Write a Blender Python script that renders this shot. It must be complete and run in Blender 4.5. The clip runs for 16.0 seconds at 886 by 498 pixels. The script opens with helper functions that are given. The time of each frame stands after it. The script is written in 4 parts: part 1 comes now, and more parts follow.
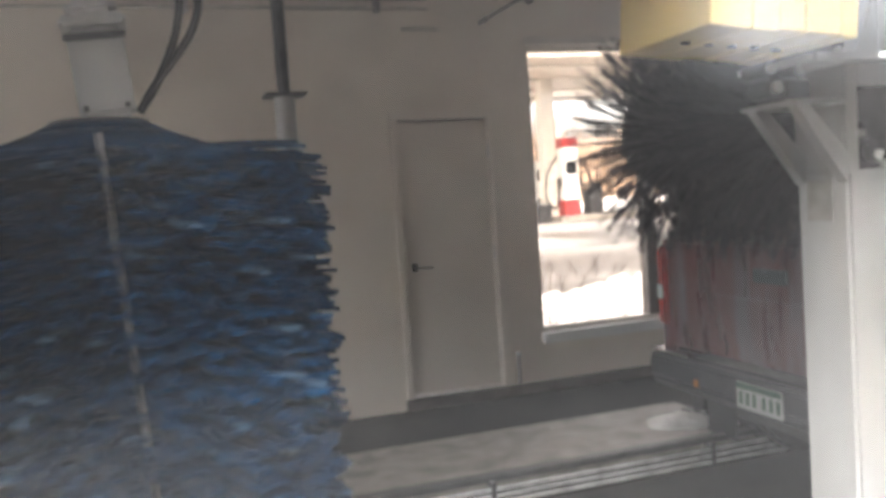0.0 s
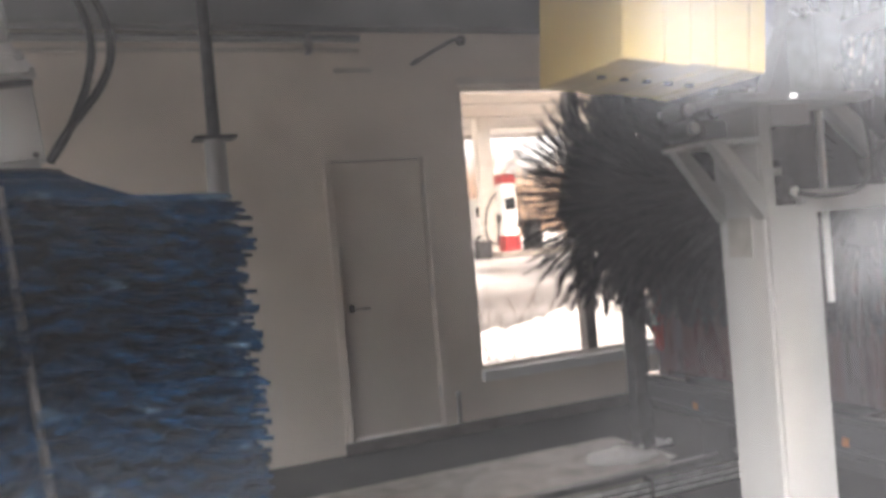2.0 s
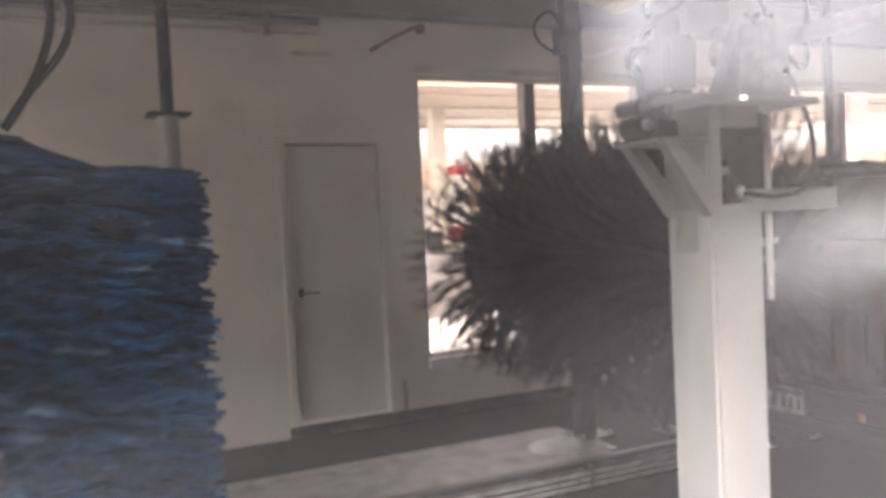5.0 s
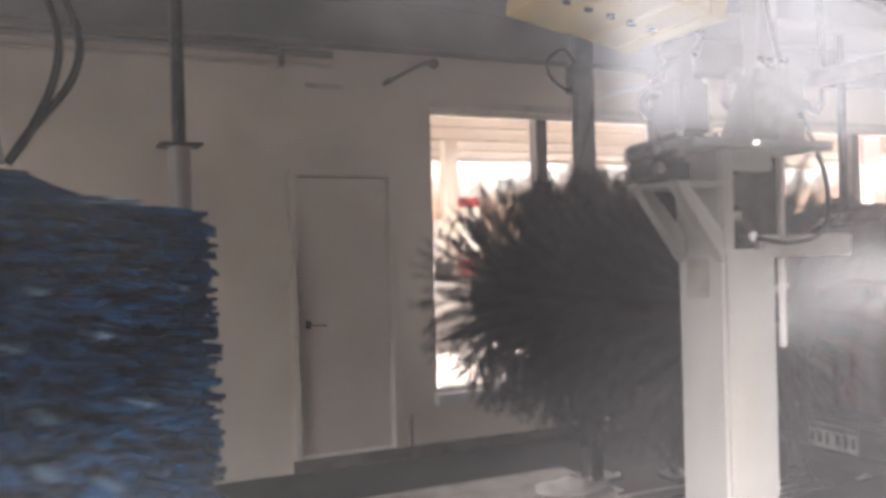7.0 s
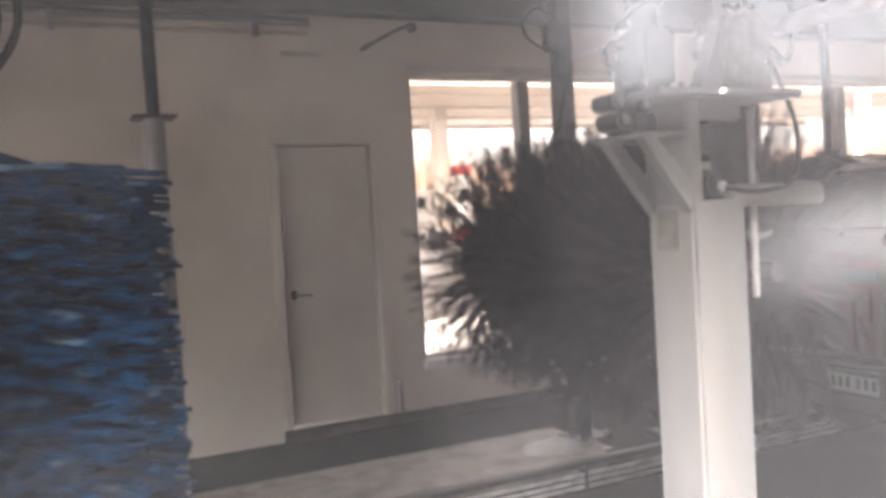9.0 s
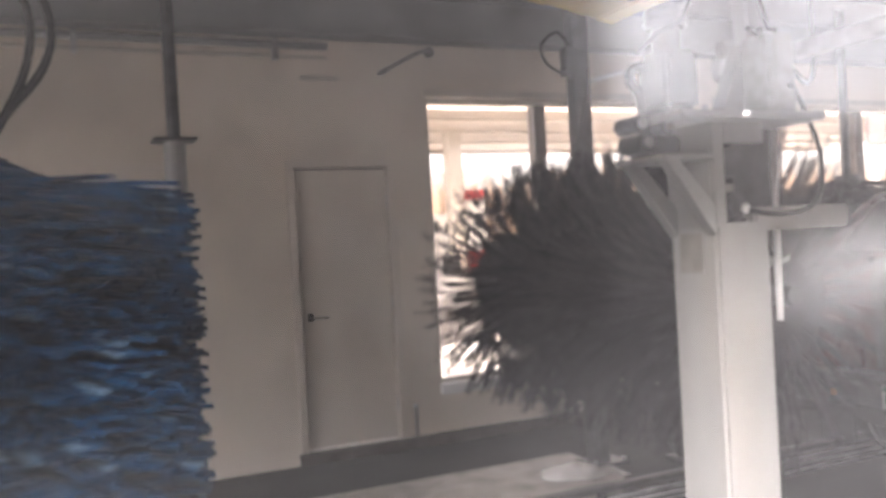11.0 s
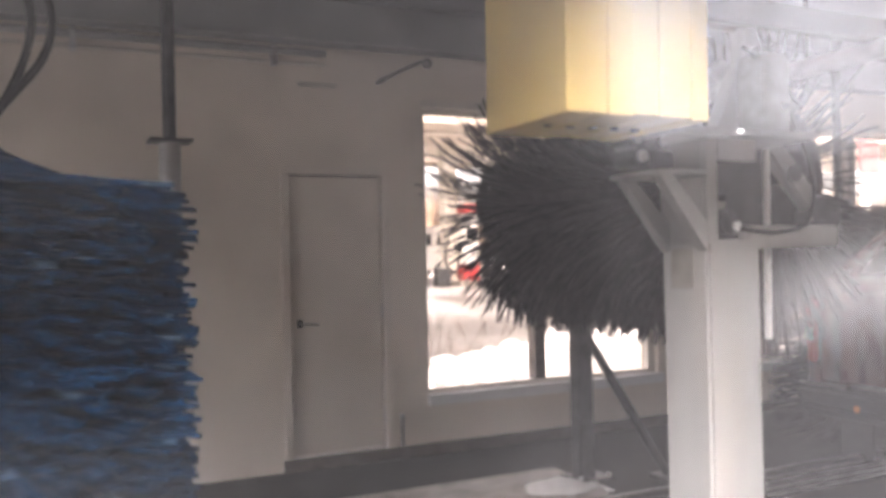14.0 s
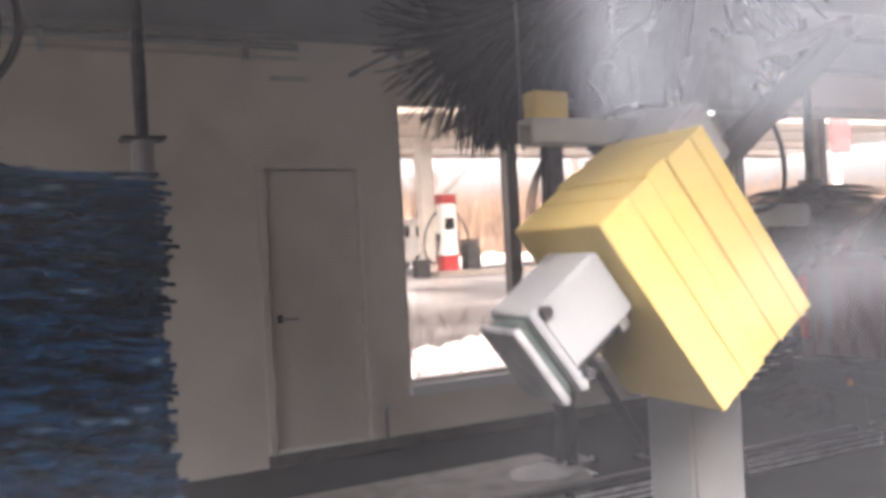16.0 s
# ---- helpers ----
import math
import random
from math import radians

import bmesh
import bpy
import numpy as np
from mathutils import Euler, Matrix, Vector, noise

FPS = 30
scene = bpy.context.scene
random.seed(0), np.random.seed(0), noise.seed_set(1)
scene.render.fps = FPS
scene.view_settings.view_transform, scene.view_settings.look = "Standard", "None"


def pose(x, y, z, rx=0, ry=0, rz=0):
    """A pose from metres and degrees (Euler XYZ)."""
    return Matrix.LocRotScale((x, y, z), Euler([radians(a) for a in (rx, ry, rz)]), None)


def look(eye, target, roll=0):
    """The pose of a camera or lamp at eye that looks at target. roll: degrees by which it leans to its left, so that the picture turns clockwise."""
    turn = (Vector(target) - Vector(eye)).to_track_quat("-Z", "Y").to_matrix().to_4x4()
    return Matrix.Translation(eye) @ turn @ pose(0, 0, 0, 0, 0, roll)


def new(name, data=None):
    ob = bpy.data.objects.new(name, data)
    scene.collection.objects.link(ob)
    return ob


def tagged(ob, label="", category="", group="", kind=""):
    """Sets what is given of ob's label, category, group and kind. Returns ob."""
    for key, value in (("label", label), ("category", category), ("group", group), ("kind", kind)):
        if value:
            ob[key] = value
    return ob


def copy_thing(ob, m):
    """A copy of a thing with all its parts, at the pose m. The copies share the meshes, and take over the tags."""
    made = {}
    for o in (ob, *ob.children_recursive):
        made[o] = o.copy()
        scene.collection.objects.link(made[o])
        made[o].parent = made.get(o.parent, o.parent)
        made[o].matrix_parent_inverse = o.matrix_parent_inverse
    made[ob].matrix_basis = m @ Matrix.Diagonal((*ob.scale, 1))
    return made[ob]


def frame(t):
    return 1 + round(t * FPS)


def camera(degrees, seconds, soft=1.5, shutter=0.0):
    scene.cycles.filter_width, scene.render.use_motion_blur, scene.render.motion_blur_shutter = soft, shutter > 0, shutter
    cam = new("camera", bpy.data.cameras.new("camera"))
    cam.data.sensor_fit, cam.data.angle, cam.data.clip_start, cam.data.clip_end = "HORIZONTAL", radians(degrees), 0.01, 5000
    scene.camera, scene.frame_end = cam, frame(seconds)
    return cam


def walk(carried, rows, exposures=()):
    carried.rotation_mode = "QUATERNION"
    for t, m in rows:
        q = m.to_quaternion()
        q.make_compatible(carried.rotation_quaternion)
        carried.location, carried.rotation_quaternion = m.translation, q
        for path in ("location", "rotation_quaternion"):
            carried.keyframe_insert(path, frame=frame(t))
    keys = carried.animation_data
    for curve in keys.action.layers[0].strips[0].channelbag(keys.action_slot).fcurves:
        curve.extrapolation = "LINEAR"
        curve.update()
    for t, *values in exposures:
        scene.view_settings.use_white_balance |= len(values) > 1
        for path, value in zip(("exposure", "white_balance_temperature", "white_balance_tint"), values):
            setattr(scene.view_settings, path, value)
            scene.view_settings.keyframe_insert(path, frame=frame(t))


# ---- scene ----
cam = camera(54.8, 16.0, soft=4.0, shutter=0.5)
# seconds, place, yaw, pitch, roll
PATH = [
    (0.0, -0.076, 0.001, 1.455, -18.61, -3.45, 3.85),
    (0.5, -0.065, 0.008, 1.471, -19.19, -2.07, 3.01),
    (1.0, -0.049, 0.020, 1.467, -20.76, -0.10, 2.21),
    (1.5, -0.041, 0.003, 1.489, -22.25, 0.06, 1.75),
    (2.0, -0.030, -0.001, 1.471, -22.52, -1.28, 4.91),
    (2.5, -0.030, 0.019, 1.464, -22.48, -0.86, 4.38),
    (3.0, -0.018, 0.018, 1.475, -21.52, -1.14, 4.01),
    (3.5, -0.045, 0.007, 1.464, -22.90, -0.27, 2.54),
    (4.0, -0.074, -0.022, 1.458, -25.02, -3.51, 3.31),
    (6.5, -0.020, -0.006, 1.476, -26.98, 0.30, 1.74),
    (7.0, -0.029, 0.005, 1.485, -25.08, -0.07, 1.52),
    (7.5, -0.012, 0.001, 1.464, -25.00, -0.92, 1.92),
    (8.0, 0.012, -0.007, 1.457, -23.90, -0.99, 1.44),
    (8.5, 0.044, -0.002, 1.447, -23.67, 0.19, 1.74),
    (9.0, 0.058, -0.014, 1.451, -25.37, -2.12, 3.42),
    (11.5, 0.028, 0.002, 1.442, -24.30, -0.21, 3.03),
    (12.0, 0.031, 0.002, 1.438, -24.60, -0.43, 2.28),
    (12.5, 0.038, 0.002, 1.431, -25.45, 0.19, 0.87),
    (13.0, 0.043, -0.005, 1.431, -24.64, 0.06, 1.03),
    (13.5, 0.042, 0.004, 1.430, -24.60, 0.26, 1.20),
    (14.0, 0.027, -0.003, 1.425, -25.08, 0.44, 1.26),
    (14.5, 0.058, 0.019, 1.432, -26.30, 0.81, 0.90),
    (15.0, 0.038, 0.004, 1.426, -27.96, 0.65, 1.10),
    (15.5, 0.044, -0.004, 1.425, -26.68, -0.68, 2.87),
    (16.0, 0.026, -0.015, 1.418, -26.49, -0.20, 2.99),]
EXPOSURES = [(t, e + 0.38, k, g) for t, e, k, g in ((0.0, 3.45, 6400, 9), (0.5, 3.65, 6400, 10), (1.5, 3.3, 6400, 12), (2.5, 3.3, 6400, 13), (3.5, 3.85, 6650, 16), (4.0, 3.5, 6650, 17), (6.5, 3.35, 6600, 16), (8.5, 3.55, 6600, 17), (9.0, 3.45, 6600, 16), (12.5, 3.45, 6600, 17), (13.5, 3.5, 6600, 17), (14.0, 3.35, 6550, 18), (14.5, 2.95, 6450, 19), (15.5, 2.75, 6300, 18), (16.0, 2.88, 6350, 18))]
walk(cam, [(t, pose(x, y, z, 90 + p, r, w)) for t, x, y, z, w, p, r in PATH], EXPOSURES)

# ---- sky and sun ----
world = bpy.data.worlds.new("winter_sky")
scene.world = world
world.use_nodes = True
wn = world.node_tree.nodes
sky = wn.new("ShaderNodeTexSky")
sky.sky_type, sky.sun_disc = "NISHITA", False
sky.sun_elevation, sky.sun_rotation = radians(46), radians(205)
sky.dust_density, sky.air_density, sky.ozone_density = 6.0, 0.7, 0.4
wn["Background"].inputs["Strength"].default_value = 0.15
haze = wn.new("ShaderNodeHueSaturation")
haze.inputs["Saturation"].default_value = 0.28
world.node_tree.links.new(sky.outputs[0], haze.inputs["Color"])
world.node_tree.links.new(haze.outputs[0], wn["Background"].inputs["Color"])
sun = new("sun", bpy.data.lights.new("sun", "SUN"))
sun.data.energy, sun.data.angle, sun.data.color = 0.5, radians(60), (1.0, 0.94, 0.86)
sun.matrix_world = look((0, 0, 30), (0.42 * 30, 0.906 * 30, 30 - 1.035 * 30))


# ---- materials ----
def mat(name, base, rough=0.6, metal=0.0, vary=0.25, scale=6.0, grain=60.0, bump=0.15, stretch=(1, 1, 1), dirt=None, dirt_amount=0.4, island=0.0, spec=0.5, dirt_scale=2.0, glint=None):
    """A surface with stains at a coarse scale, grain at a fine one and a little relief."""
    m = bpy.data.materials.new(name)
    m.use_nodes = True
    nt = m.node_tree
    n, l = nt.nodes, nt.links
    b = n["Principled BSDF"]
    tc = n.new("ShaderNodeTexCoord")
    mp = n.new("ShaderNodeMapping")
    mp.inputs["Scale"].default_value = stretch
    l.new(tc.outputs["Object"], mp.inputs["Vector"])
    coarse, fine = n.new("ShaderNodeTexNoise"), n.new("ShaderNodeTexNoise")
    coarse.inputs["Scale"].default_value, coarse.inputs["Detail"].default_value = scale, 5
    fine.inputs["Scale"].default_value, fine.inputs["Detail"].default_value = grain, 3
    l.new(mp.outputs[0], coarse.inputs["Vector"])
    l.new(mp.outputs[0], fine.inputs["Vector"])
    ramp = n.new("ShaderNodeMapRange")
    ramp.inputs["From Min"].default_value, ramp.inputs["From Max"].default_value = 0.3, 0.7
    ramp.inputs["To Min"].default_value, ramp.inputs["To Max"].default_value = 1 - vary, 1 + vary
    l.new(coarse.outputs["Fac"], ramp.inputs["Value"])
    mul = n.new("ShaderNodeMix")
    mul.data_type, mul.blend_type = "RGBA", "MULTIPLY"
    mul.inputs["Factor"].default_value = 1
    mul.inputs["A"].default_value = (*base, 1)
    l.new(ramp.outputs[0], mul.inputs["B"])
    out = mul.outputs["Result"]
    if island:
        geo = n.new("ShaderNodeNewGeometry")
        r2 = n.new("ShaderNodeMapRange")
        r2.inputs["To Min"].default_value, r2.inputs["To Max"].default_value = 1 - island, 1 + island
        l.new(geo.outputs["Random Per Island"], r2.inputs["Value"])
        m2 = n.new("ShaderNodeMix")
        m2.data_type, m2.blend_type = "RGBA", "MULTIPLY"
        m2.inputs["Factor"].default_value = 1
        l.new(out, m2.inputs["A"])
        l.new(r2.outputs[0], m2.inputs["B"])
        out = m2.outputs["Result"]
    if glint:
        # a few strips are painted pale, as wet highlights put into the colour
        pick, soft = n.new("ShaderNodeMath"), n.new("ShaderNodeMix")
        pick.operation, pick.inputs[1].default_value = "GREATER_THAN", 0.965
        soft.data_type = "RGBA"
        l.new(geo.outputs["Random Per Island"], pick.inputs[0])
        l.new(pick.outputs[0], soft.inputs["Factor"])
        l.new(out, soft.inputs["A"])
        soft.inputs["B"].default_value = (*glint, 1)
        out = soft.outputs["Result"]
    if dirt:
        d = n.new("ShaderNodeTexNoise")
        d.inputs["Scale"].default_value, d.inputs["Detail"].default_value = dirt_scale, 8
        l.new(mp.outputs[0], d.inputs["Vector"])
        r3 = n.new("ShaderNodeMapRange")
        r3.inputs["From Min"].default_value, r3.inputs["From Max"].default_value = 0.48, 0.68
        r3.inputs["To Max"].default_value = dirt_amount
        l.new(d.outputs["Fac"], r3.inputs["Value"])
        m3 = n.new("ShaderNodeMix")
        m3.data_type = "RGBA"
        l.new(r3.outputs[0], m3.inputs["Factor"])
        l.new(out, m3.inputs["A"])
        m3.inputs["B"].default_value = (*dirt, 1)
        out = m3.outputs["Result"]
    l.new(out, b.inputs["Base Color"])
    rr = n.new("ShaderNodeMapRange")
    rr.inputs["To Min"].default_value, rr.inputs["To Max"].default_value = max(0.02, rough - 0.15), min(1, rough + 0.15)
    l.new(coarse.outputs["Fac"], rr.inputs["Value"])
    l.new(rr.outputs[0], b.inputs["Roughness"])
    b.inputs["Metallic"].default_value = metal
    b.inputs["Specular IOR Level"].default_value = spec
    if bump:
        bp = n.new("ShaderNodeBump")
        bp.inputs["Strength"].default_value, bp.inputs["Distance"].default_value = bump, 0.01
        l.new(fine.outputs["Fac"], bp.inputs["Height"])
        l.new(bp.outputs[0], b.inputs["Normal"])
    return m


def glass_mat(name, tint=(1, 1, 1), veil=0.0, gloss=0.06, reflect=0.045, top_veil=1.0):
    """A thin pane: clear, mirror-like by Fresnel, with glare haze painted on as a pale veil."""
    m = bpy.data.materials.new(name)
    m.use_nodes = True
    n, l = m.node_tree.nodes, m.node_tree.links
    n.remove(n["Principled BSDF"])
    clear, gl = n.new("ShaderNodeBsdfTransparent"), n.new("ShaderNodeBsdfGlossy")
    clear.inputs["Color"].default_value = (*tint, 1)
    gl.inputs["Roughness"].default_value = gloss
    lw, pw, ma = n.new("ShaderNodeLayerWeight"), n.new("ShaderNodeMath"), n.new("ShaderNodeMath")
    lw.inputs["Blend"].default_value = 0.5
    pw.operation, pw.inputs[1].default_value = "POWER", 5
    ma.operation, ma.inputs[1].default_value, ma.inputs[2].default_value = "MULTIPLY_ADD", 0.9, reflect
    l.new(lw.outputs["Facing"], pw.inputs[0])
    l.new(pw.outputs[0], ma.inputs[0])
    mix = n.new("ShaderNodeMixShader")
    l.new(ma.outputs[0], mix.inputs["Fac"])
    l.new(clear.outputs[0], mix.inputs[1])
    l.new(gl.outputs[0], mix.inputs[2])
    last = mix
    if veil:
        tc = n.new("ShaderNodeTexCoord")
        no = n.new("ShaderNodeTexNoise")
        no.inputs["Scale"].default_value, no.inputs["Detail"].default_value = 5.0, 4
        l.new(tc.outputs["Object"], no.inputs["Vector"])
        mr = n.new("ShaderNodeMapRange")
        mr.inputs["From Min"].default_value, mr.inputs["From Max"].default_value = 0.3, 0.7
        mr.inputs["To Min"].default_value, mr.inputs["To Max"].default_value = veil * 0.75, veil * 1.25
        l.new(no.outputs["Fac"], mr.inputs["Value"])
        # a wispy painted bloom standing in for glare and steam: thicker towards one side, thickest along the upper edge
        # of the view
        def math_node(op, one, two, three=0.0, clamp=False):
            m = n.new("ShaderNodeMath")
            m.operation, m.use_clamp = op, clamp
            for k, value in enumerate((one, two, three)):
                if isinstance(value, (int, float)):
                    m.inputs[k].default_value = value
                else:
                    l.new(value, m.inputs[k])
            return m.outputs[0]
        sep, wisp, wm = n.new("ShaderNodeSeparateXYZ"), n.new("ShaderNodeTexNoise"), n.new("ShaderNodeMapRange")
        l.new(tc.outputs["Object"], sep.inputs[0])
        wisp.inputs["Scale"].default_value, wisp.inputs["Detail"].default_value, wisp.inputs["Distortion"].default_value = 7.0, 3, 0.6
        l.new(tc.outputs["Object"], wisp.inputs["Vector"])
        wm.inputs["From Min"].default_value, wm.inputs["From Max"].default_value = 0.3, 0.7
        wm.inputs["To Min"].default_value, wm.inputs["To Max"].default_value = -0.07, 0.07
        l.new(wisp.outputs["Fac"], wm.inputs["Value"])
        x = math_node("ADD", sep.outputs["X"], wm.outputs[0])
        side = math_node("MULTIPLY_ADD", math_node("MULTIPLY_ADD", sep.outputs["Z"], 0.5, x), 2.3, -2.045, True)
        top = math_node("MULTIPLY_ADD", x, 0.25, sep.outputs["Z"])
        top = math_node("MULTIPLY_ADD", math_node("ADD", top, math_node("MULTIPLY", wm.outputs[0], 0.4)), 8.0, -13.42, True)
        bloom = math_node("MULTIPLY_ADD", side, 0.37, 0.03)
        bloom = math_node("MULTIPLY_ADD", top, top_veil, bloom)
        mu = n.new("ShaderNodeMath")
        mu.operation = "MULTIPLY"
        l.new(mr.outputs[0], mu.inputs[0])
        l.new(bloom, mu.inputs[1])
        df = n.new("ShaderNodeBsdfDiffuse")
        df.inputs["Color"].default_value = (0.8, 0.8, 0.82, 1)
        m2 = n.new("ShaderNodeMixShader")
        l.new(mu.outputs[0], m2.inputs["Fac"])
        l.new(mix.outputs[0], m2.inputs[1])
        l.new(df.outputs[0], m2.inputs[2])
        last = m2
    l.new(last.outputs[0], n["Material Output"].inputs["Surface"])
    return m


M_WALL = mat("painted_wall", (0.78, 0.70, 0.61), 0.5, vary=0.08, scale=1.2, grain=90, bump=0.08, dirt=(0.3, 0.27, 0.23), dirt_amount=0.3, dirt_scale=1.1)
M_DOOR = mat("painted_door", (0.74, 0.67, 0.59), 0.4, vary=0.06, scale=2, grain=120, bump=0.05, dirt=(0.35, 0.3, 0.26), dirt_amount=0.25)
M_TRIM = mat("aluminium_trim", (0.6, 0.56, 0.5), 0.4, 0.3, vary=0.15, scale=8, grain=80)
M_DARKTRIM = mat("bronze_frame", (0.13, 0.11, 0.1), 0.45, 0.4, vary=0.2, scale=10)
M_FLOOR = mat("wet_floor", (0.024, 0.023, 0.022), 0.75, vary=0.4, scale=2.5, grain=70, bump=0.3, dirt=(0.045, 0.041, 0.038), dirt_amount=0.5, spec=0.12)
M_SLAB = mat("worn_concrete", (0.25, 0.225, 0.2), 0.5, vary=0.3, scale=9, grain=120, bump=0.4, dirt=(0.09, 0.082, 0.075), dirt_amount=0.8, dirt_scale=5)
M_CEIL = mat("dark_ceiling", (0.24, 0.24, 0.25), 0.6, vary=0.2, scale=2)
M_RAIL = mat("galvanised_steel", (0.55, 0.55, 0.55), 0.35, 0.6, vary=0.3, scale=14, grain=120, dirt=(0.2, 0.17, 0.15), dirt_amount=0.5)
M_DARKSTEEL = mat("dark_steel", (0.06, 0.058, 0.06), 0.45, 0.4, vary=0.35, scale=12)
M_WHITE = mat("white_machine_paint", (0.33, 0.33, 0.325), 0.35, vary=0.08, scale=5, grain=80, bump=0.06, dirt=(0.4, 0.36, 0.31), dirt_amount=0.35, stretch=(3, 3, 0.6))
M_GREYPLATE = mat("grey_label", (0.26, 0.25, 0.23), 0.5, vary=0.2, scale=20)
M_YELLOW = mat("yellow_paint", (0.61, 0.465, 0.165), 0.4, vary=0.07, scale=6, grain=70, bump=0.1, dirt=(0.55, 0.36, 0.08), dirt_amount=0.35, dirt_scale=6)
M_BLACKFOAM = mat("black_foam", (0.033, 0.028, 0.034), 0.8, vary=0.3, scale=20, island=0.5, bump=0.2, spec=0.12)
M_BLUEFOAM = mat("blue_foam", (0.0016, 0.0145, 0.037), 0.6, vary=0.5, scale=5, island=0.5, bump=0.2, spec=0.08, glint=(0.045, 0.08, 0.12))
M_BLACK = mat("black_rubber", (0.02, 0.02, 0.021), 0.55, vary=0.3, scale=25)
M_RED = mat("red_car_paint", (0.065, 0.004, 0.007), 0.3, vary=0.12, scale=3, bump=0, dirt=(0.1, 0.094, 0.097), dirt_amount=0.7, stretch=(5, 5, 0.6), dirt_scale=1.3)
M_BUMPER = mat("black_bumper", (0.02, 0.021, 0.024), 0.4, vary=0.3, scale=20)
M_CHROME = mat("chrome", (0.7, 0.7, 0.72), 0.12, 1.0, vary=0.1, scale=10)
M_LENS = mat("red_lens", (0.3, 0.012, 0.01), 0.15, vary=0.1, scale=30, bump=0)
M_AMBER = mat("amber_lens", (0.4, 0.14, 0.03), 0.3, vary=0.1, scale=30, bump=0)
M_CARGLASS = mat("tinted_car_glass", (0.012, 0.013, 0.015), 0.06, vary=0.1, scale=3, bump=0)
M_PLATE = mat("plate_white", (0.3, 0.32, 0.3), 0.5, vary=0.1, scale=30, bump=0)
M_GREEN = mat("plate_green", (0.025, 0.075, 0.045), 0.4, vary=0.1, scale=30, bump=0)
M_SNOW = mat("snow", (0.9, 0.88, 0.85), 0.8, vary=0.06, scale=2, grain=20, bump=0.5, dirt=(0.6, 0.56, 0.52), dirt_amount=0.4, dirt_scale=0.8)
M_GROUND = mat("wet_asphalt_and_slush", (0.07, 0.066, 0.063), 0.4, vary=0.35, scale=0.6, grain=25, bump=0.3, dirt=(0.6, 0.59, 0.59), dirt_amount=0.8, dirt_scale=0.22)
M_ROAD = mat("asphalt", (0.07, 0.065, 0.062), 0.5, vary=0.25, scale=1.2, grain=40, bump=0.3, dirt=(0.4, 0.39, 0.38), dirt_amount=0.4, dirt_scale=0.35, stretch=(0.35, 1, 1))
M_STREET = mat("reflection_dark_asphalt", (0.018, 0.018, 0.018), 0.6, vary=0.3, scale=0.8, grain=30, bump=0.3)
M_TWIG = mat("bare_twigs", (0.12, 0.085, 0.06), 0.8, vary=0.3, scale=10)
M_BRUSHWOOD = mat("brown_brushwood", (0.2, 0.14, 0.10), 0.9, vary=0.4, scale=0.6, island=0.4)
M_CANOPY = mat("beige_canopy", (0.5, 0.43, 0.36), 0.6, vary=0.1, scale=0.5, grain=10)
M_PUMPW = mat("pump_white", (0.8, 0.79, 0.77), 0.4, vary=0.06, scale=3)
M_PUMPR = mat("pump_red", (0.36, 0.03, 0.03), 0.4, vary=0.1, scale=3)
M_BRICK = mat("brown_facade", (0.024, 0.021, 0.019), 0.9, vary=0.3, scale=1.0, grain=15, bump=0.4)
M_SIGNRED = mat("red_panel", (0.42, 0.1, 0.1), 0.5, vary=0.1, scale=2)
M_GREENSTEEL = mat("grimy_green_steel", (0.10, 0.125, 0.115), 0.5, 0.2, vary=0.3, scale=25, dirt=(0.05, 0.045, 0.04), dirt_amount=0.6, dirt_scale=18)
M_SUDS = mat("soap_suds", (0.72, 0.7, 0.68), 0.6, vary=0.15, scale=30, grain=200, bump=0.4)
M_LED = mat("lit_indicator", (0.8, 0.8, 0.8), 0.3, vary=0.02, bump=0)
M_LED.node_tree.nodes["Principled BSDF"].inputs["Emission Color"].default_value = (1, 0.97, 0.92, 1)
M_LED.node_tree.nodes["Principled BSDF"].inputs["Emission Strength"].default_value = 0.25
M_GLASS = glass_mat("veiled_glass", veil=0.0175, gloss=0.14, reflect=0.08, top_veil=0.42)
# the tint is added to dim the overbright outdoor view
M_CLEAR = glass_mat("dimming_window_glass", tint=(0.80, 0.755, 0.71), gloss=0.02)


# ---- mesh helpers ----
def add_box(bm, x0, x1, y0, y1, z0, z1, bevel=0.0, m=None):
    r = bmesh.ops.create_cube(bm, size=1.0)
    vs = r["verts"]
    for v in vs:
        v.co = Vector(((x0 + x1) / 2 + v.co.x * (x1 - x0), (y0 + y1) / 2 + v.co.y * (y1 - y0), (z0 + z1) / 2 + v.co.z * (z1 - z0)))
    if bevel:
        es = list({e for v in vs for e in v.link_edges})
        rb = bmesh.ops.bevel(bm, geom=es, offset=bevel, segments=2, affect="EDGES", clamp_overlap=True)
        vs = list({v for f in rb["faces"] for v in f.verts} | {v for v in vs if v.is_valid})
    if m is not None:
        bmesh.ops.transform(bm, matrix=m, verts=vs)
    return bm


def add_tube(bm, p, q, r, r2=None, seg=12, caps=True):
    p, q = Vector(p), Vector(q)
    d = q - p
    rot = d.to_track_quat("Z", "Y").to_matrix().to_4x4()
    bmesh.ops.create_cone(bm, cap_ends=caps, segments=seg, radius1=r, radius2=r if r2 is None else r2, depth=d.length,
                          matrix=Matrix.Translation((p + q) / 2) @ rot)
    return bm


